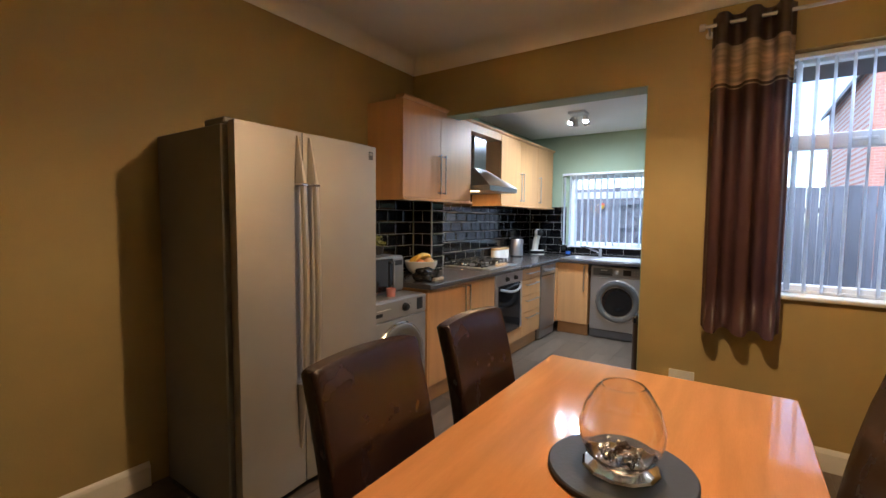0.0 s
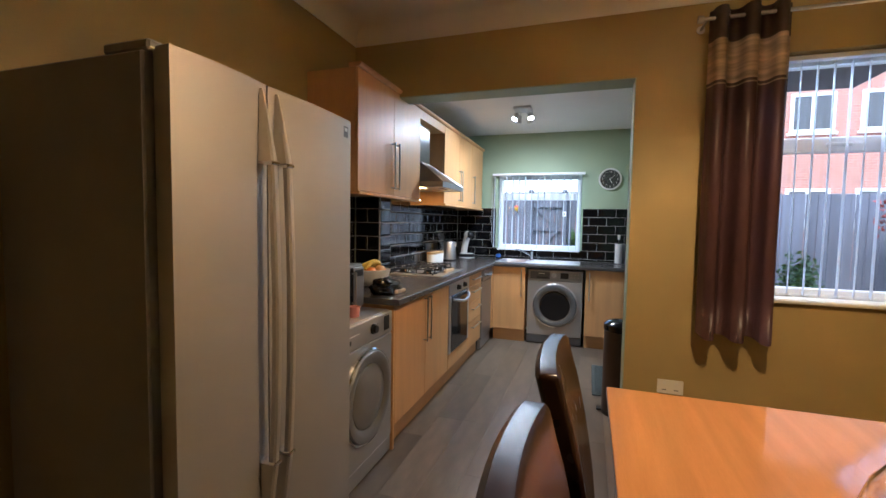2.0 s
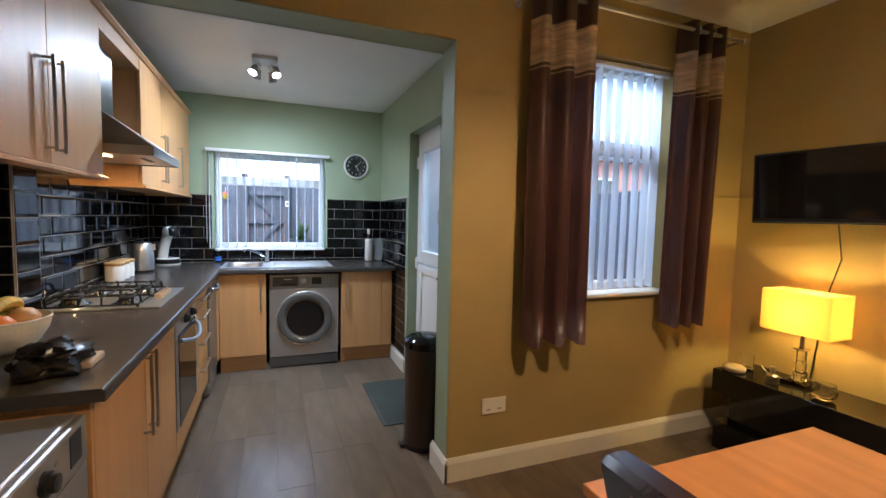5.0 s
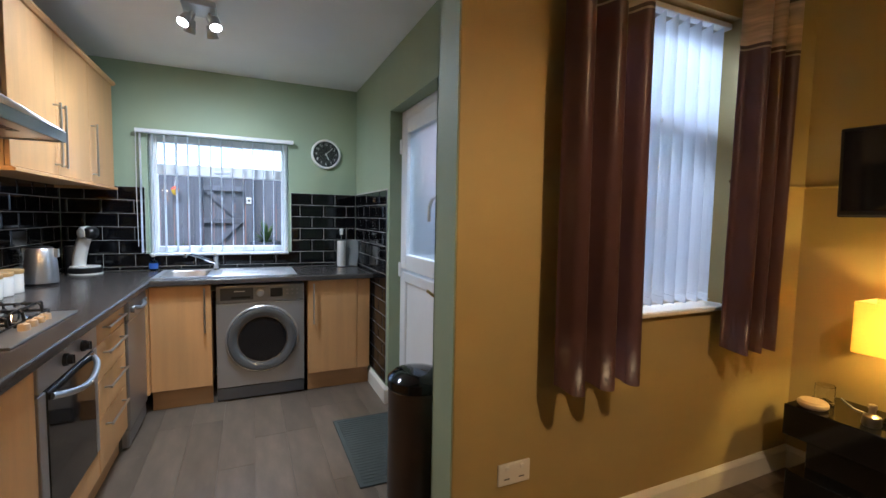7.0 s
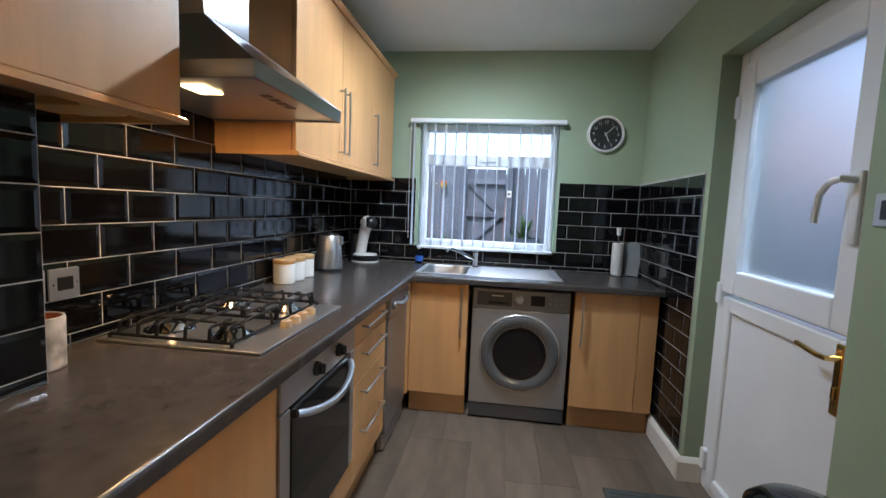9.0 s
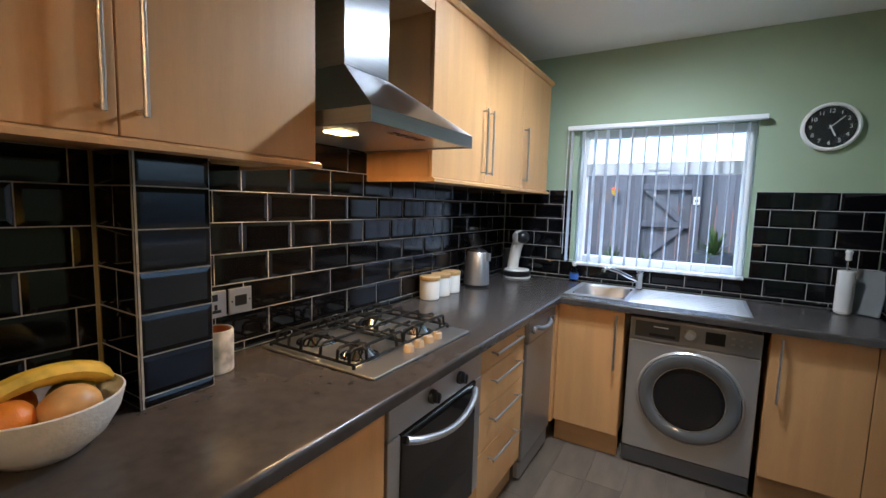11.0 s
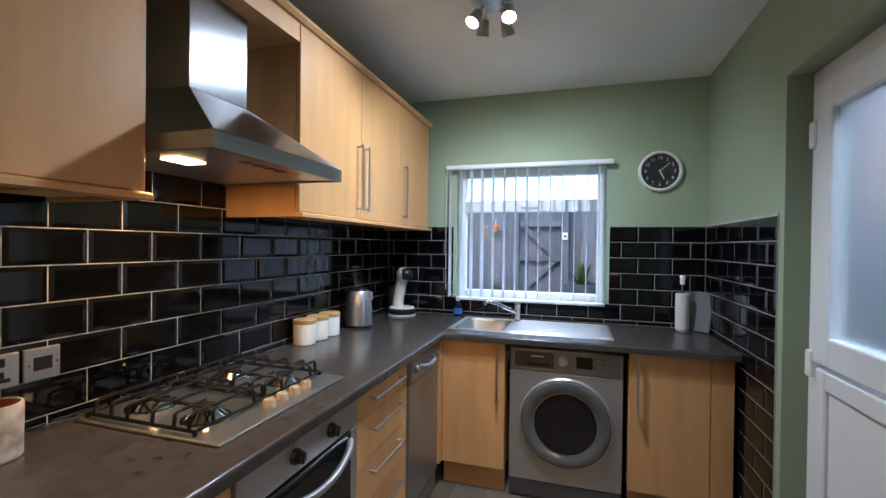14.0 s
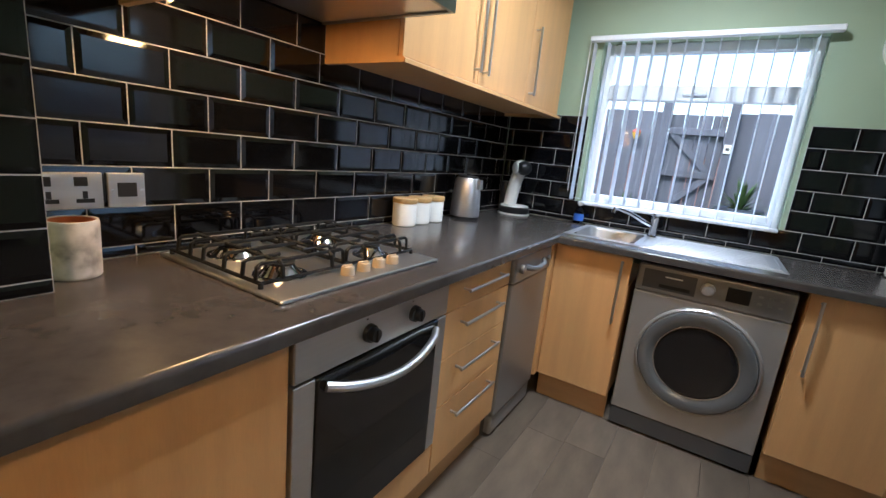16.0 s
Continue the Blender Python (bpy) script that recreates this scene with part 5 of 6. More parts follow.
def by_the_sink():
    c = Vector((0.535, 2.675, WT))
    s = thing("soap_bottle", c, "clear bottle of blue washing-up liquid", "bottle")
    one("bottle", glassy("clear_plastic", (0.80, 0.90, 1.0), 0.08), s, (lathe, (c, [(0.026, 0), (0.03, 0.01), (0.03, 0.06), (0.022, 0.085), (0.012, 0.10), (0.012, 0.11), (0.0, 0.11)]), {"n": 20}), smooth=True)
    one("label", pmat("blue_label", (0.05, 0.16, 0.60), 0.4), s, (lathe, (c, [(0.0304, 0.018), (0.0304, 0.055), (0.0301, 0.055), (0.0301, 0.018)]), {"n": 20}), smooth=True)
    one("cap", M_WHITE, s, (lathe, (c + Vector((0, 0, 0.1102)), [(0.013, 0), (0.012, 0.016), (0.005, 0.024), (0.0, 0.025)]), {"n": 16}), smooth=True)
    c = Vector((1.965, 2.625, WT))
    t = thing("kitchen_roll_holder", c, "steel holder with a white kitchen roll", "kitchen roll")
    one("stand", M_CHROME, t, (lathe, (c, [(0.06, 0), (0.06, 0.006), (0.055, 0.009), (0.006, 0.012), (0.006, 0.30), (0.0, 0.30)]), {"n": 28}), smooth=True)
    one("finial", M_WHITE, t, (lathe, (c + Vector((0, 0, 0.285)), [(0.010, 0), (0.014, 0.008), (0.013, 0.03), (0.017, 0.045), (0.012, 0.055), (0.0, 0.056)]), {"n": 18}), smooth=True)
    one("roll", pmat("white_paper", (0.78, 0.77, 0.74), 0.9, var=0.05, bump=0.5, bscale=80), t, (lathe, (c + Vector((0, 0, 0.0125)), [(0.036, 0), (0.038, 0.003), (0.038, 0.215), (0.035, 0.218), (0.019, 0.218), (0.019, 0.19), (0.0, 0.19)]), {"n": 28}), smooth=True)
    b = thing("chopping_board", (2.025, 2.645, WT), "grey plastic chopping board leaning on the tiles", "chopping board")
    bm = bmesh.new()
    box(bm, (-0.10, -0.006, 0.0), (0.10, 0.006, 0.24), 0.005, 2, turn=Matrix.Translation((2.025, 2.645, WT + 0.004)) @ pose(0, 0, 0, -14, 0, -42))
    part("board", bm, pmat("grey_plastic_board", (0.15, 0.16, 0.16), 0.5, var=0.1), b)


by_the_sink()


def words(parent, text, at, size, mat, turn=(90, 0, 0), depth=0.0006):
    cu = bpy.data.curves.new("numeral", "FONT")
    cu.body, cu.size, cu.extrude = text, size, depth
    cu.align_x, cu.align_y = "CENTER", "CENTER"
    o = bpy.data.objects.new("numeral", cu)
    me = bpy.data.meshes.new_from_object(o)
    bpy.data.objects.remove(o)
    me.materials.append(mat)
    ob = new("numeral", me)
    ob.parent = parent
    ob.matrix_basis = pose(*(Vector(at) - base_of(parent)), *turn)
    return ob


def wall_clock():
    c = Vector((1.846, YF, 1.900))
    k = thing("wall_clock", c, "round wall clock, black dial with pale numerals", "clock")
    out = (0, -1, 0)
    one("rim", M_WHITE, k, (lathe, (c, [(0.128, 0.0), (0.130, 0.02), (0.126, 0.034), (0.118, 0.038), (0.112, 0.034), (0.111, 0.014), (0.111, 0.0)]), {"axis": out, "n": 48}), smooth=True)
    one("dial", M_BLACK, k, (lathe, (c, [(0.1105, 0.0), (0.1105, 0.016), (0.0, 0.0165)]), {"axis": out, "n": 48}))
    pale = pmat("pale_print", (0.72, 0.72, 0.68), 0.5)
    for h in range(1, 13):
        a = math.radians(30 * h)
        words(k, str(h), c + Vector((0.085 * math.sin(a), -0.0172, 0.085 * math.cos(a))), 0.030, pale)
    for ang, ln, w in ((155, 0.055, 0.006), (46, 0.08, 0.004)):
        bm = bmesh.new()
        box(bm, (-w / 2, -0.0215, -0.012), (w / 2, -0.0195, ln), turn=Matrix.Translation(c) @ pose(0, 0, 0, 0, ang, 0))
        part("pointer", bm, pale, k)
    one("hub", pale, k, (cyl, (c + Vector((0, -0.0165, 0)), c + Vector((0, -0.023, 0)), 0.005), {"n": 12}))
    one("lens", M_GLASS, k, (lathe, (c + Vector((0, -0.030, 0)), [(0.112, 0), (0.112, 0.0015), (0.0, 0.0015)]), {"axis": out, "n": 40})).visible_shadow = False


wall_clock()


def bin_and_mat():
    c = Vector((1.888, 0.49, 0))
    b = thing("waste_bin", c, "tall brown metal bin with black domed lid", "bin")
    one("body", pmat("brown_bin_enamel", (0.075, 0.055, 0.045), 0.35, 0.5, var=0.1, scale=5), b, (lathe, (c, [(0.126, 0.03), (0.126, 0.60), (0.122, 0.605), (0.0, 0.605)]), {"n": 40}), smooth=True)
    one("foot", M_BLACK, b, (lathe, (c, [(0.129, 0), (0.131, 0.006), (0.129, 0.0295), (0.0, 0.0295)]), {"n": 40}), smooth=True)
    one("lid", M_BLKGLOSS, b, (lathe, (c, [(0.128, 0.6055), (0.131, 0.61), (0.130, 0.645), (0.105, 0.668), (0.06, 0.678), (0.0, 0.681)]), {"n": 40}), smooth=True)
    one("pedal", M_BLACK, b, (box, ((c.x - 0.16, c.y - 0.03, 0.008), (c.x - 0.11, c.y + 0.03, 0.022)), {"bevel": 0.006, "seg": 2}))
    m = thing("door_mat", (1.90, 1.14, 0), "dark grey-green ribbed rubber door mat", "mat")
    one("mat", M_MAT, m, (box, ((1.70, 0.76, 0.0005), (2.105, 1.53, 0.008)), {"bevel": 0.003}))
    bm = bmesh.new()
    for i in range(26):
        y = 0.79 + i * 0.028
        box(bm, (1.725, y, 0.0078), (2.08, y + 0.012, 0.0105), 0.001)
    tagged(part("ribs", bm, M_MAT, m), kind="stuff")


bin_and_mat()


def spot_fitting():
    c = Vector((0.978, 1.52, ZK))
    f = thing("ceiling_spotlight", c, "satin ceiling fitting with three lit spot heads", "ceiling light")
    one("plate", M_STEEL, f, (box, (c + Vector((-0.085, -0.085, -0.028)), c + Vector((0.085, 0.085, 0.0))), {"bevel": 0.006, "seg": 2}))
    for p, d in SPOTS:
        p, d = Vector(p), Vector(d).normalized()
        top = p - d * 0.075
        one("arm", M_STEEL, f, (tube, ([(top.x * 0.6 + c.x * 0.4, top.y * 0.6 + c.y * 0.4, c.z - 0.028), (top.x, top.y, c.z - 0.06), top], 0.006), {"n": 8}), smooth=True)
        h = one("head", M_STEEL, f, (lathe, (top, [(0.018, -0.006), (0.022, 0.0), (0.026, 0.03), (0.031, 0.062), (0.029, 0.062), (0.024, 0.05), (0.0, 0.048)]), {"axis": tuple(d), "n": 24}), smooth=True)
        one("bulb", M_BULB, h, (lathe, (top + d * 0.0505, [(0.022, 0), (0.023, 0.004), (0.015, 0.009), (0.0, 0.010)]), {"axis": tuple(d), "n": 20}), smooth=True)


spot_fitting()


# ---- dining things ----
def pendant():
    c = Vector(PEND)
    p = thing("pendant_lamp", c, "unseen warm pendant lamp with an added fabric drum shade", "ceiling light")
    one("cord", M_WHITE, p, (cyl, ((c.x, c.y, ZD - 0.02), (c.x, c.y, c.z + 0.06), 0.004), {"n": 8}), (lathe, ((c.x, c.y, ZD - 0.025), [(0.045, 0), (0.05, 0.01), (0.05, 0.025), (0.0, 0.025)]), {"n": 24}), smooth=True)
    # drum shade added to hold direct light off the upper walls
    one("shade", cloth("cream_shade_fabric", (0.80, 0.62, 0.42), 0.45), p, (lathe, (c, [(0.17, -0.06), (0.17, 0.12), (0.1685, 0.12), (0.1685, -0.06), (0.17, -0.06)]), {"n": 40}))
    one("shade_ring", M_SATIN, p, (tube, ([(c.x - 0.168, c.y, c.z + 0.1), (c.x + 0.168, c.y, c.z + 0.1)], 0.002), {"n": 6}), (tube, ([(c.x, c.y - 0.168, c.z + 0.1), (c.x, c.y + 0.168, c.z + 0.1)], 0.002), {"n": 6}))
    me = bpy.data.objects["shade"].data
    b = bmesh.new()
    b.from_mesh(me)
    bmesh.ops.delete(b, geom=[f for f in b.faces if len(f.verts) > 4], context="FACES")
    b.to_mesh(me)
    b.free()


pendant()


def centrepiece():
    c = Vector((2.178, -1.945, TZ))
    b = thing("serving_board", c, "round black slate board on the dining table", "board")
    one("board", pmat("black_slate", (0.022, 0.021, 0.021), 0.55, var=0.2, bump=0.3, bscale=90), b, (lathe, (c, [(0.168, 0), (0.17, 0.003), (0.17, 0.012), (0.166, 0.015), (0.0, 0.015)]), {"n": 56}), smooth=True)
    z = c.z + 0.015
    m = thing("mirror_plate", (c.x, c.y, z), "round mirrored plate with cut edge", "mirror plate")
    one("plate", M_CHROME, m, (lathe, ((c.x, c.y, z), [(0.088, 0), (0.09, 0.002), (0.084, 0.006), (0.0, 0.006)]), {"n": 12}))
    v = thing("glass_vase", (c.x, c.y, z + 0.006), "clear rounded glass vase with faceted rim", "vase")
    outer = [(0.045, 0.0), (0.055, 0.003), (0.083, 0.03), (0.098, 0.07), (0.098, 0.10), (0.085, 0.145), (0.06, 0.185), (0.05, 0.195)]
    inner = [(0.047, 0.195), (0.057, 0.183), (0.0815, 0.144), (0.0945, 0.10), (0.0945, 0.07), (0.08, 0.033), (0.05, 0.018), (0.0, 0.016)]
    one("body", M_GLASS, v, (lathe, ((c.x, c.y, z + 0.0065), outer + inner), {"n": 40}), smooth=True)
    rnd = random.Random(3)
    bm = bmesh.new()
    for i in range(34):
        a, r = rnd.uniform(0, 6.28), 0.05 * math.sqrt(rnd.random())
        t = bmesh.new()
        bmesh.ops.create_icosphere(t, subdivisions=1, radius=rnd.uniform(0.006, 0.011))
        merge(bm, t, Matrix.Translation((c.x + r * math.cos(a), c.y + r * math.sin(a), z + 0.035 + rnd.uniform(0, 0.012))))
    g = part("glass_pebbles", bm, M_GLASS, v)
    tagged(g, kind="stuff")


centrepiece()


def side_unit():
    x0, x1, y0, y1, zt = 3.58, XR - 0.03, -1.25, -0.09, 0.485
    u = thing("side_table", ((x0 + x1) / 2, (y0 + y1) / 2, 0), "black high-gloss low side table on a plinth", "side table")
    boxes("top", M_BLKGLOSS, u, ((x0, y0, zt - 0.15), (x1, y1, zt)), bevel=0.003)
    boxes("plinth", M_BLKGLOSS, u, ((x0 + 0.05, y0 + 0.08, 0.17), (x1, y1 - 0.08, zt - 0.1505)), bevel=0.003)
    boxes("base", M_BLKGLOSS, u, ((x0 - 0.01, y0 + 0.02, 0), (x1, y1 - 0.03, 0.1695)), bevel=0.003)
    c = Vector((3.79, -0.45, zt))
    l = thing("table_lamp", c, "crystal column table lamp with lit amber shade", "lamp")
    one("foot", M_GLASS, l, (box, (c + Vector((-0.065, -0.065, 0)), c + Vector((0.065, 0.065, 0.022))), {"bevel": 0.004}))
    st = one("stem", M_GLASS, l, (box, (c + Vector((-0.028, -0.028, 0.0225)), c + Vector((0.028, 0.028, 0.08))), {"bevel": 0.008}), (box, (c + Vector((-0.023, -0.023, 0.0805)), c + Vector((0.023, 0.023, 0.135))), {"bevel": 0.006}), (box, (c + Vector((-0.02, -0.02, 0.1355)), c + Vector((0.02, 0.02, 0.20))), {"bevel": 0.005}))
    one("collar", M_CHROME, l, (box, (c + Vector((-0.03, -0.03, 0.2005)), c + Vector((0.03, 0.03, 0.212))), {"bevel": 0.002}), (cyl, (c + Vector((0, 0, 0.212)), c + Vector((0, 0, 0.37)), 0.012), {"n": 12}))
    bm = bmesh.new()
    a, b, h0, h1 = 0.10, 0.17, 0.30, 0.53
    for s in (-1, 1):
        box(bm, c + Vector((s * a - 0.0012, -b, h0)), c + Vector((s * a + 0.0012, b, h1)))
        box(bm, c + Vector((-a + 0.0013, s * b - 0.0012, h0)), c + Vector((a - 0.0013, s * b + 0.0012, h1)))
    part("shade", bm, cloth("amber_shade_fabric", (0.85, 0.66, 0.30), 0.6), l)
    one("shade_arm", M_SATIN, l, (tube, ([c + Vector((-a, 0, 0.365)), c + Vector((a, 0, 0.365))], 0.002), {"n": 6}))
    for name, off, prof, mat, lab, cat in (
            ("soap_dish", (3.66, -0.17), [(0.05, 0), (0.06, 0.012), (0.06, 0.024), (0.05, 0.034), (0.0, 0.036)], M_CREAM, "small cream oval trinket dish", "dish"),
            ("candle_jar", (3.78, -0.16), [(0.038, 0), (0.04, 0.004), (0.04, 0.085), (0.037, 0.085), (0.036, 0.012), (0.0, 0.01)], M_GLASS, "clear glass candle jar", "jar"),
            ("perfume_bottle", (3.67, -0.38), [(0.03, 0), (0.034, 0.01), (0.03, 0.045), (0.012, 0.055), (0.012, 0.075), (0.016, 0.078), (0.014, 0.095), (0.0, 0.096)], M_SATIN, "small silver bottle on the side table", "bottle"),
            ("glass_bowl", (3.69, -0.62), [(0.03, 0), (0.05, 0.02), (0.055, 0.05), (0.045, 0.08), (0.042, 0.08), (0.05, 0.05), (0.046, 0.024), (0.0, 0.012)], M_GLASS, "round clear glass candle bowl", "bowl")):
        k = thing(name, (*off, zt), lab, cat)
        one("body", mat, k, (lathe, ((*off, zt), prof), {"n": 26}), smooth=True)
    cd = thing("lamp_cable", (3.9, -0.3, zt), "white lamp cable lying on the side table", "cable")
    one("wire", M_WHITE, cd, (tube, ([(3.79, -0.38, zt + 0.004), (3.82, -0.26, zt + 0.004), (3.88, -0.20, zt + 0.004), (XR - 0.035, -0.17, zt + 0.004)], 0.003), {"n": 6}), smooth=True)


side_unit()


def television():
    c = Vector((3.75, -0.53, 1.59))
    tv = thing("television", c, "black flat-screen television on a wall bracket", "television")
    T = Matrix.Translation(c) @ pose(0, 0, 0, 0, -4, 8)
    bm = bmesh.new()
    box(bm, (-0.02, -0.35, -0.20), (0.03, 0.35, 0.20), 0.008, 2, turn=T)
    part("case", bm, M_BLACK, tv)
    bm = bmesh.new()
    box(bm, (-0.0225, -0.335, -0.17), (-0.0203, 0.335, 0.185), 0.0, turn=T)
    part("screen", bm, M_BLKGLASS, tv)
    bm = bmesh.new()
    box(bm, (-0.0235, -0.34, -0.195), (-0.0205, 0.34, -0.188), 0.0, turn=T)
    part("lower_trim", bm, M_DGREY, tv)
    one("bracket", M_BLACK, tv, (box, ((3.76, -0.68, 1.48), (XR, -0.56, 1.62)), {"bevel": 0.004}))
    w = thing("tv_cable", (XR - 0.01, -0.5, 1.0), "dark cable hanging from the television", "cable")
    one("wire", M_BLACK, w, (tube, ([(3.80, -0.56, 1.42), (XR - 0.008, -0.52, 1.2), (XR - 0.006, -0.46, 0.95), (XR - 0.006, -0.42, 0.49)], 0.004), {"n": 6}), smooth=True)


television()


# ---- outside ----
GZ = -0.15
structure(boxes("ground", M_GROUND, None, ((-300, YF + 0.35, GZ - 0.2), (300, 400, GZ)), ((2.4, YB + 0.02, GZ - 0.2), (300, YF + 0.35, GZ))), "grey concrete yard and street", "ground")


def fence():
    f = thing("garden_fence", (2, 5.0, GZ), "dark grey painted close-board garden fence", "fence")
    bm = bmesh.new()
    box(bm, (0, 0, 0), (0.142, 0.02, 1.0), 0.004)
    me = bpy.data.meshes.new("slat")
    bm.to_mesh(me)
    bm.free()
    me.materials.append(M_FENCE)
    rnd = random.Random(8)
    def board(x, y, h, turn=0):
        o = new("slat", me)
        o.parent = f
        o.matrix_basis = Matrix.Translation((x - 2, y - 5.0, 0)) @ pose(0, 0, 0, 0, 0, turn) @ Matrix.Diagonal((1, 1, h, 1))
    x = -2.0
    while x < 6.0:
        if not 0.60 < x + 0.07 < 1.25:
            board(x, 5.0 + rnd.uniform(0, 0.012), 2.02 + rnd.uniform(-0.01, 0.01))
        x += 0.148
    y = 0.5
    while y < 5.0:
        board(6.1, y, 2.0 + rnd.uniform(-0.01, 0.01), 90)
        board(-1.4, y + 2.6, 2.05, 90) if y < 2.4 else None
        y += 0.148
    boxes("rail", M_FENCE, f, ((-2, 5.035, 0.3), (6, 5.08, 0.38)), ((-2, 5.035, 1.5), (6, 5.08, 1.58)))
    g = thing("garden_gate", (0.925, 4.97, GZ), "dark grey boarded garden gate with diagonal braces", "gate")
    for i in range(4):
        xx = 0.685 + i * 0.122
        boxes("slat", M_FENCE, g, ((xx, 4.98, GZ + 0.03), (xx + 0.117, 5.0, 1.84)), bevel=0.004)
    for z in (0.82, 1.235, 1.645):
        boxes("ledge", M_FENCE, g, ((0.69, 4.935, z), (1.165, 4.979, z + 0.065)), bevel=0.004)
    for (xa, za), (xb, zb) in (((0.72, 1.66), (1.10, 1.29)), ((0.72, 0.87), (1.10, 1.25))):
        bm = bmesh.new()
        box(bm, (0, -0.02, -0.03), (math.hypot(xb - xa, zb - za), 0.016, 0.03), 0.003, turn=Matrix.Translation((xa, 4.962, za)) @ pose(0, 0, 0, 0, -math.degrees(math.atan2(zb - za, xb - xa)), 0))
        part("brace", bm, M_FENCE, g)
    for x in (0.60, 1.175):
        boxes("post", M_FENCE, f, ((x, 4.92, GZ), (x + 0.08, 5.03, 1.95)), bevel=0.006)
    p = thing("gate_sign", (1.215, 4.915, 1.50), "small white plate on the gate post", "sign")
    boxes("plate", M_TRIM, p, ((1.185, 4.908, 1.49), (1.245, 4.919, 1.575)), bevel=0.003)
    boxes("mark", M_DGREY, p, ((1.20, 4.905, 1.52), (1.23, 4.9075, 1.545)))
    o = thing("hanging_ornament", (0.39, 4.94, 1.55), "red and yellow hanging garden ornament on the fence", "ornament")
    one("cord", M_TRIM, o, (tube, ([(0.39, 4.985, 1.74), (0.39, 4.95, 1.72), (0.39, 4.94, 1.68)], 0.003), {"n": 6}))
    one("dome", pmat("red_tin", (0.62, 0.10, 0.04), 0.4, var=0.15), o, (lathe, ((0.39, 4.94, 1.64), [(0.045, 0), (0.038, 0.02), (0.012, 0.04), (0.0, 0.042)]), {"n": 18}), smooth=True)
    one("bell", pmat("yellow_tin", (0.75, 0.48, 0.05), 0.4, var=0.15), o, (lathe, ((0.39, 4.94, 1.57), [(0.0, 0), (0.02, 0.01), (0.036, 0.045), (0.042, 0.0695)]), {"n": 18}), smooth=True)


fence()


def yard_plant(x, y, z0, size, mat, seed, spiky, label):
    rnd = random.Random(seed)
    p = thing("garden_plant", (x, y, GZ), label, "plant")
    one("pot", pmat("terracotta", (0.38, 0.16, 0.08), 0.8, var=0.15) if seed % 2 else M_FENCE, p, (lathe, ((x, y, GZ), [(0.13, 0), (0.18, z0 - GZ), (0.165, z0 - GZ), (0.0, z0 - GZ - 0.03)]), {"n": 24}), smooth=True)
    bm = bmesh.new()
    if spiky:
        for i in range(70):
            a, e, ln = rnd.uniform(0, 6.28), rnd.uniform(0.3, 1.45), size * rnd.uniform(0.6, 1)
            d = Vector((math.cos(a), math.sin(a), 0))
            side = Vector((-math.sin(a), math.cos(a), 0)) * 0.014
            pts = [Vector((x, y, z0 - 0.03)) + d * (ln * math.cos(e) * q) + Vector((0, 0, ln * math.sin(e) * q - 0.5 * ln * q * q * math.cos(e))) for q in (0, 0.35, 0.7, 1)]
            v = [[bm.verts.new(c + side * w), bm.verts.new(c - side * w)] for c, w in zip(pts, (0.7, 1, 0.7, 0.1))]
            for s, t in zip(v, v[1:]):
                bm.faces.new((s[0], s[1], t[1], t[0]))
    else:
        for i in range(700):
            a, b = rnd.uniform(0, 6.28), rnd.uniform(-0.6, 1.5)
            r = size * rnd.uniform(0.4, 1) * (0.7 + 0.3 * math.sin(3 * a))
            leaf(bm, Vector((x + r * math.cos(a) * math.cos(b) * 0.7, y + r * math.sin(a) * math.cos(b) * 0.7, z0 + size * 0.6 + r * math.sin(b))), rnd, 0.08, 0.045)
    tagged(part("leaves", bm, mat, p), kind="stuff")


yard_plant(1.40, 4.4, 1.03, 0.36, M_LEAF, 2, True, "spiky green plant in a tall grey pot")
yard_plant(0.48, 4.5, 0.80, 0.34, M_LEAF, 4, True, "narrow-leaved green plant in a tall grey pot")
yard_plant(0.80, 4.55, 0.78, 0.30, M_LEAF, 8, True, "narrow-leaved green plant in a tall grey pot")
yard_plant(0.30, 4.4, 0.40, 0.28, M_LEAF, 3, False, "leafy green plant in a terracotta pot")
yard_plant(4.1, 3.6, 0.35, 0.45, M_LEAF, 5, False, "leafy green shrub in a terracotta pot")
yard_plant(5.5, 4.3, 1.2, 0.52, M_REDLEAF, 6, False, "red-leaved shrub rising over the fence")


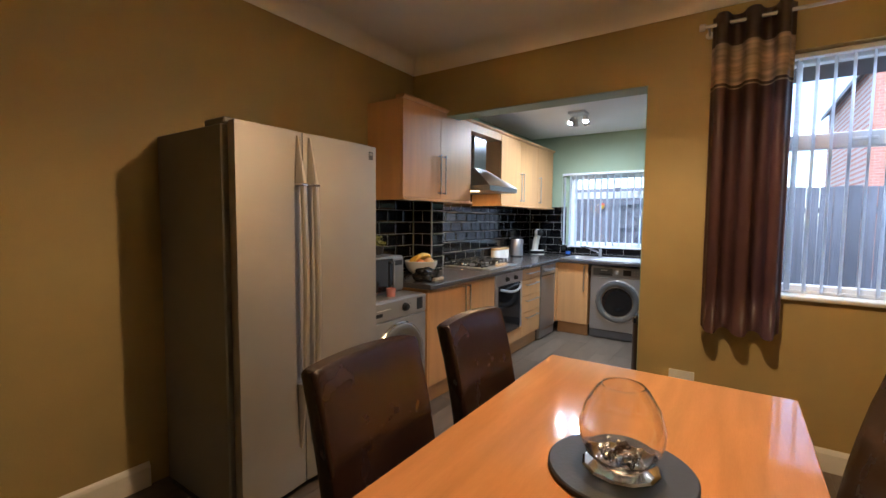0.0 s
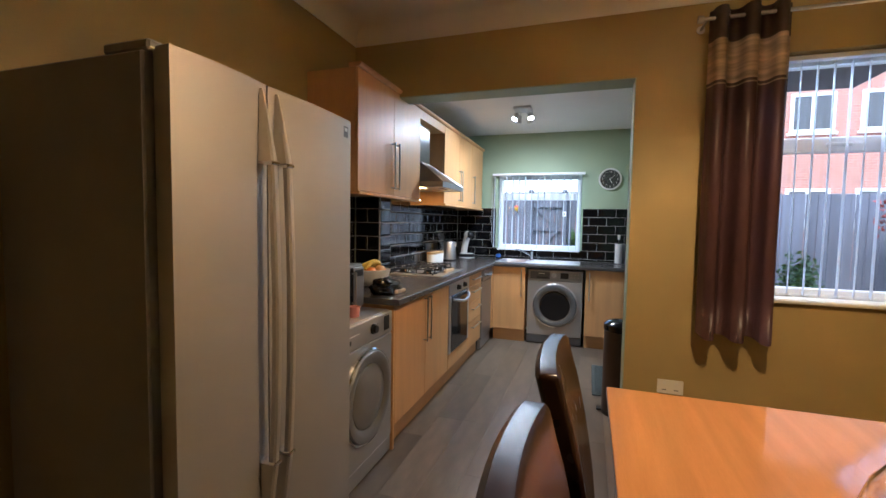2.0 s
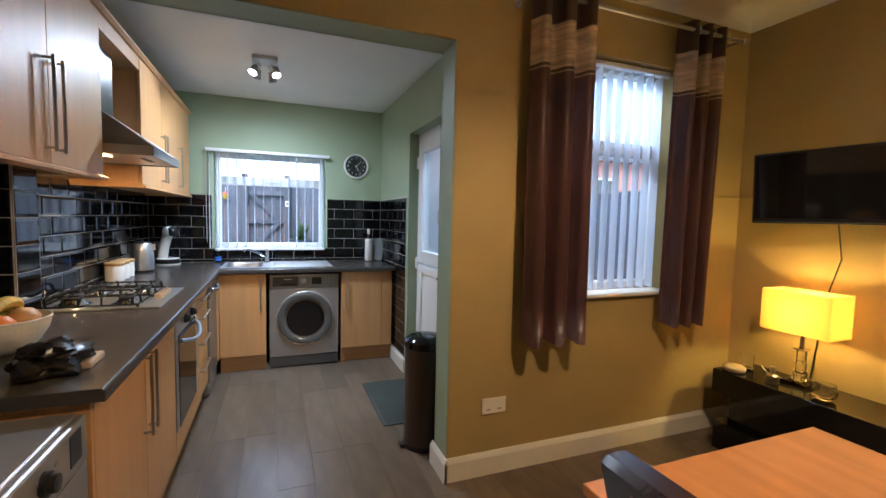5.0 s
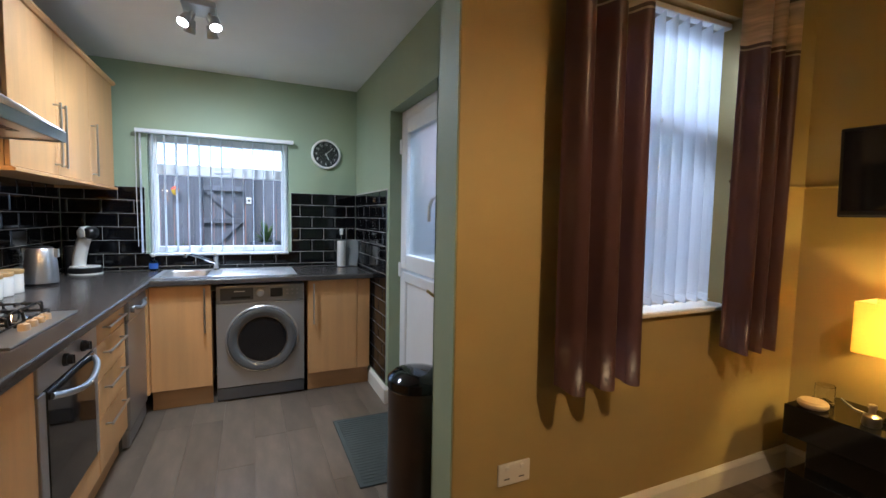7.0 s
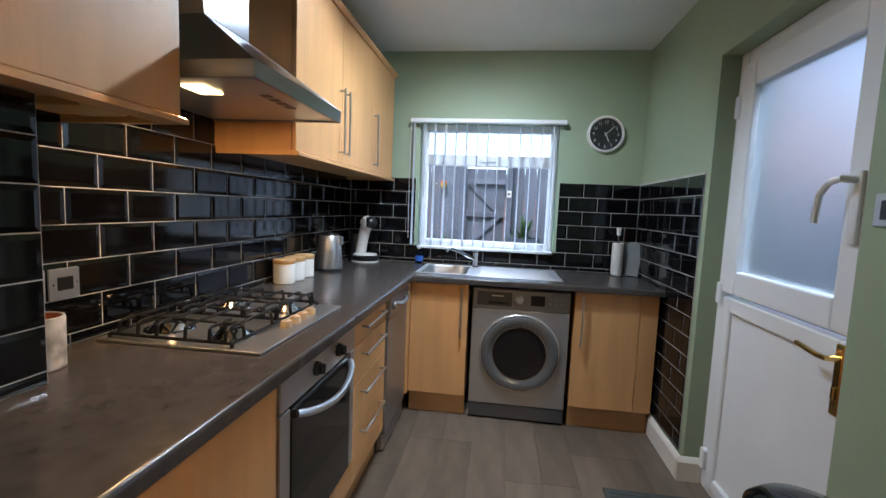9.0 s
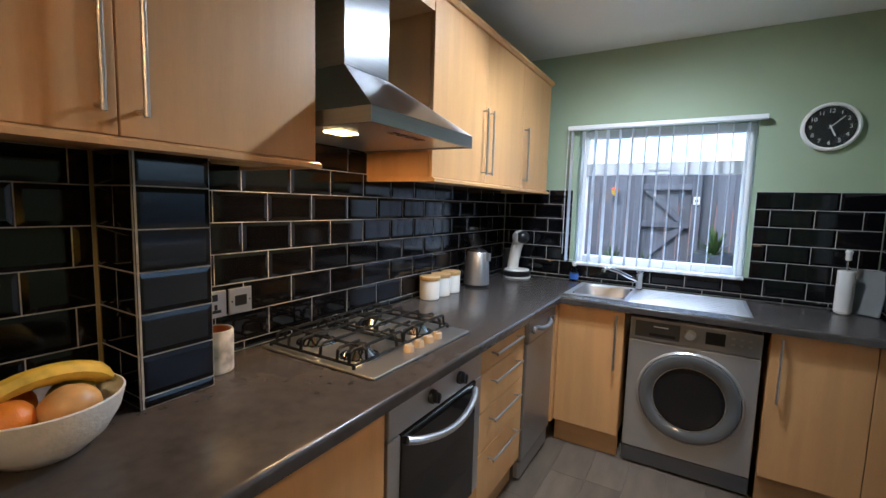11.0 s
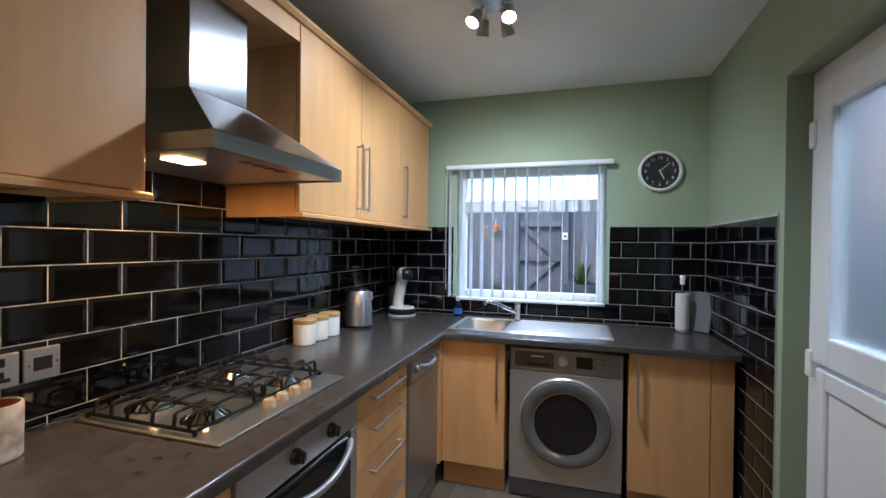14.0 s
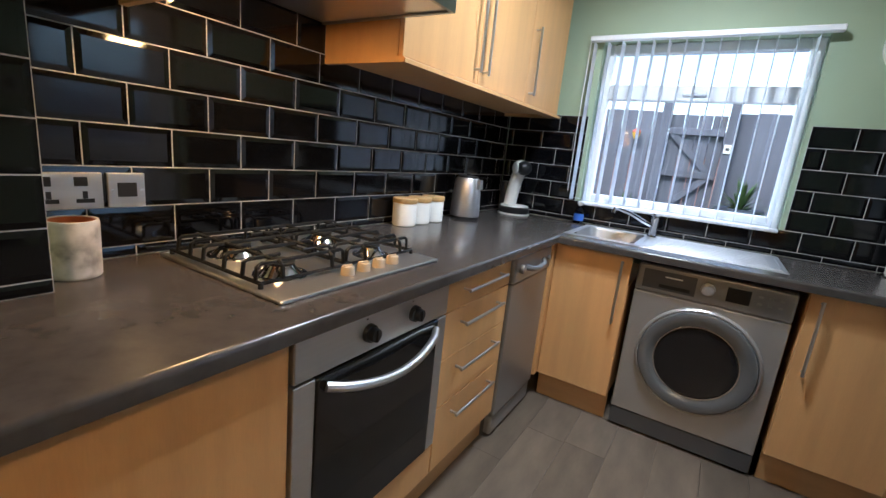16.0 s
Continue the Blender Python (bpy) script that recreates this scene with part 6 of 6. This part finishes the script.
def house(x0, x1, y, depth, eaves, ridge, wins, gable, label):
    h = thing("house", ((x0 + x1) / 2, y + depth / 2, GZ), label, "house", "houses behind the fence")
    bm = bmesh.new()
    if gable:
        prism(bm, [(x0, GZ), (x1, GZ), (x1, eaves), ((x0 + x1) / 2, ridge), (x0, eaves)], "y", y, y + depth)
    else:
        box(bm, (x0, y, GZ), (x1, y + depth, eaves))
    m = pmat("brick_wall", (0.40, 0.13, 0.08), 0.85, var=0.25, scale=3, bump=0.4, bscale=30)
    nt = m.node_tree
    br = nt.nodes.new("ShaderNodeTexBrick")
    tc = nt.nodes.new("ShaderNodeTexCoord")
    mp = nt.nodes.new("ShaderNodeMapping")
    mp.inputs["Rotation"].default_value = (radians(90), 0, 0)
    nt.links.new(tc.outputs["Object"], mp.inputs[0])
    nt.links.new(mp.outputs[0], br.inputs["Vector"])
    br.inputs["Scale"].default_value = 1.0
    br.inputs["Brick Width"].default_value, br.inputs["Row Height"].default_value, br.inputs["Mortar Size"].default_value = 0.225, 0.075, 0.006
    br.inputs["Color1"].default_value, br.inputs["Color2"].default_value, br.inputs["Mortar"].default_value = (0.42, 0.18, 0.13, 1), (0.35, 0.145, 0.105, 1), (0.42, 0.36, 0.31, 1)
    nt.links.new(br.outputs[0], nt.nodes["Principled BSDF"].inputs["Base Color"])
    part("wall", bm, m, h)
    bm = bmesh.new()
    if gable:
        cx = (x0 + x1) / 2
        for s in (-1, 1):
            e = cx + s * (x1 - cx + 0.25)
            k = (ridge - eaves) / ((x1 - x0) / 2)
            prism(bm, [(cx, ridge + 0.02), (e, eaves - 0.25 * k + 0.02), (e, eaves - 0.25 * k + 0.16), (cx, ridge + 0.18)], "y", y - 0.15, y + depth)
    else:
        prism(bm, [(y - 0.3, eaves), (y - 0.3, eaves + 0.1), (y + depth / 2, ridge + 0.1), (y + depth, eaves + 0.1), (y + depth, eaves)], "x", x0 - 0.1, x1 + 0.1)
    part("roof", bm, M_SLATE, h)
    for x, z in wins:
        w = boxes("window", M_UPVC, h, ((x, y - 0.04, z), (x + 0.09, y + 0.02, z + 1.15)), ((x + 1.01, y - 0.04, z), (x + 1.1, y + 0.02, z + 1.15)), ((x + 0.09, y - 0.04, z), (x + 1.01, y + 0.02, z + 0.09)), ((x + 0.09, y - 0.04, z + 1.06), (x + 1.01, y + 0.02, z + 1.15)), ((x + 0.51, y - 0.04, z + 0.09), (x + 0.59, y + 0.02, z + 1.06)))
        boxes("pane", M_DGREY, w, ((x + 0.09, y - 0.02, z + 0.09), (x + 1.01, y - 0.008, z + 1.06)))
        boxes("sill", M_TRIM, w, ((x - 0.06, y - 0.1, z - 0.08), (x + 1.16, y, z - 0.002)))
    if not gable:
        boxes("chimney", m, h, ((x0 + 3.2, y + depth / 2 - 0.4, ridge - 0.4), (x0 + 4.1, y + depth / 2 + 0.4, ridge + 1.5)))
        one("chimney_pot", M_BRICK, h, (cyl, ((x0 + 3.65, y + depth / 2, ridge + 1.5), (x0 + 3.65, y + depth / 2, ridge + 1.95), 0.16, 0.13)))


house(5.2, 10.6, 13.0, 7, 5.6, 8.2, ((7.2, 4.2), (8.9, 4.2), (7.2, 1.4), (8.9, 1.4)), True, "red brick gabled house with white windows")
house(10.8, 22.0, 14.0, 7, 4.1, 5.6, ((12.0, 2.2), (14.5, 2.2), (17.5, 2.2)), False, "red brick terrace with slate roof and chimney")
house(-9.0, 3.6, 17.0, 6, 1.9, 2.9, (), False, "low red brick outbuilding with slate roof")


# ---- tiles and planks ----
TP, TW = 0.1025, 0.2025


def tile_mesh(cache, w, h):
    key = (round(w, 3), round(h, 3))
    if key not in cache:
        g, d = 0.0015, 0.0038
        b = min(0.013, w * 0.3, h * 0.3)
        x0, x1, z0, z1 = g, w - g, g, h - g
        bm = bmesh.new()
        rings = []
        for inset, dep in ((0, 0), (0, 0.0012), (b, d)):
            rings.append([bm.verts.new(p) for p in ((x0 + inset, -dep, z0 + inset), (x1 - inset, -dep, z0 + inset), (x1 - inset, -dep, z1 - inset), (x0 + inset, -dep, z1 - inset))])
        for p, q in zip(rings, rings[1:]):
            for i in range(4):
                bm.faces.new((p[i], p[(i + 1) % 4], q[(i + 1) % 4], q[i]))
        bm.faces.new(rings[-1])
        me = bpy.data.meshes.new("tile")
        bm.to_mesh(me)
        bm.free()
        me.materials.append(M_TILE)
        cache[key] = me
    return cache[key]


_tiles = {}


def tiling(name, m, u0, u1, z0, z1, label, cut=(), shift=0.0, top=1.547, grout=0.005, bond=0.5):
    """Running-bond tiles on the plane of m (its x along, z up, facing -y), with rectangles left out."""
    bm = bmesh.new()
    us = sorted({u0, u1, *[c for a in cut for c in a[:2] if u0 < c < u1]})
    zs = sorted({z0, z1, *[c for a in cut for c in a[2:] if z0 < c < z1]})
    def inside(u, z):
        return any(a[0] < u < a[1] and a[2] < z < a[3] for a in cut)
    for a, b in zip(us, us[1:]):
        for c, d in zip(zs, zs[1:]):
            if not inside((a + b) / 2, (c + d) / 2):
                box(bm, (a, 0, c), (b, grout, d))
    wall = part(name, bm, M_GROUT)
    wall.matrix_basis = m @ Matrix.Translation((0, -grout, 0))
    structure(wall, label, "tiles")
    row = math.floor((z0 - top) / TP) - 1
    while top + row * TP < z1 - 0.004:
        c, d = max(z0, top + row * TP), min(z1, top + (row + 1) * TP)
        if d - c > 0.012:
            u = u0 - TW + (shift + (bond * TW if row % 2 else 0)) % TW
            while u < u1 - 0.004:
                spans = [(max(u0, u), min(u1, u + TW))]
                for a in cut:
                    if a[2] < (c + d) / 2 < a[3]:
                        spans = [s for p, q in spans for s in ((p, min(q, a[0])), (max(p, a[1]), q)) if s[1] - s[0] > 0.001]
                for p, q in spans:
                    if q - p > 0.012:
                        t = new("tile", tile_mesh(_tiles, q - p, d - c))
                        t.parent = wall
                        t.location = (p, 0.0008, c)
                u += TW
        row += 1
    return wall


TF = XL + 0.001
_left = Matrix(((0, -1, 0, TF), (1, 0, 0, 0), (0, 0, 1, 0), (0, 0, 0, 1)))
NY0, NY1, NX = 0.068, 0.251, 0.168
structure(boxes("wall_nib", M_SAGE, None, ((XL, NY0 + 0.008, 0.0), (NX - 0.008, NY1 - 0.008, ZA - 0.006))), "short stub of the old dividing wall", "wall")
tiling("wall_tiles_left", _left, CY0, NY0 - 0.004, 0.904, 1.532, "black bevelled brick tiles with pale grout", shift=0.06)
tiling("wall_tiles_main", _left, NY1, YF - 0.008, 0.904, 1.70, "black bevelled brick tiles with pale grout", cut=((0.0, 0.486, 1.532, 1.8), (1.112, 2.65, 1.532, 1.8), (2.65, 3, 1.547, 1.8)), shift=0.484 - NY1 + 0.1)
tiling("wall_tiles_nib_front", Matrix(((0, -1, 0, NX - 0.008), (1, 0, 0, 0), (0, 0, 1, 0), (0, 0, 0, 1))), NY0, NY1, 0.904, 1.532, "black bevelled brick tiles on the stub wall", shift=0.0, bond=0.0)
tiling("wall_tiles_nib_side", Matrix(((1, 0, 0, 0), (0, 1, 0, NY0 + 0.008), (0, 0, 1, 0), (0, 0, 0, 1))), XL + 0.008, NX - 0.001, 0.904, 1.532, "black bevelled brick tiles on the stub wall", shift=0.1)
tiling("wall_tiles_far", Matrix.Translation((0, YF - 0.001, 0)), XL + 0.009, XK - 0.009, 0.904, 1.547, "black bevelled brick tiles round the window", cut=((KX0 - 0.02, KX1 + 0.02, 1.0, 1.9),), shift=0.04)
tiling("wall_tiles_right", Matrix(((0, 1, 0, XK - 0.001), (-1, 0, 0, 0), (0, 0, 1, 0), (0, 0, 0, 1))), -(YF - 0.009), -1.735, 0.127, 1.557, "black bevelled brick tiles down to the skirting", shift=0.1)

# floor planks
_fl = bpy.data.objects["floor"]
_pm = {}
PW, PL = 0.182, 0.92
_i = 0
_x = XL
while _x < XR:
    w = min(PW, XR - _x)
    y = YF - (0.31 * (_i * 2 % 5)) % PL
    ys = [YF] + [y - PL * j for j in range(0, 9) if y - PL * j < YF - 0.02 and y - PL * j > YN] + [YN]
    for b, a in zip(ys, ys[1:]):
        key = (round(w, 3), round(b - a, 3))
        if key not in _pm:
            bm = bmesh.new()
            box(bm, (0.0004, 0.0004, -0.0055), (key[0] - 0.0004, key[1] - 0.0004, 0.0), 0.0007)
            me = bpy.data.meshes.new("plank")
            bm.to_mesh(me)
            bm.free()
            me.materials.append(M_VINYL)
            _pm[key] = me
        o = new("plank", _pm[key])
        o.parent = _fl
        o.location = (_x, a, 0)
    _x += PW
    _i += 1
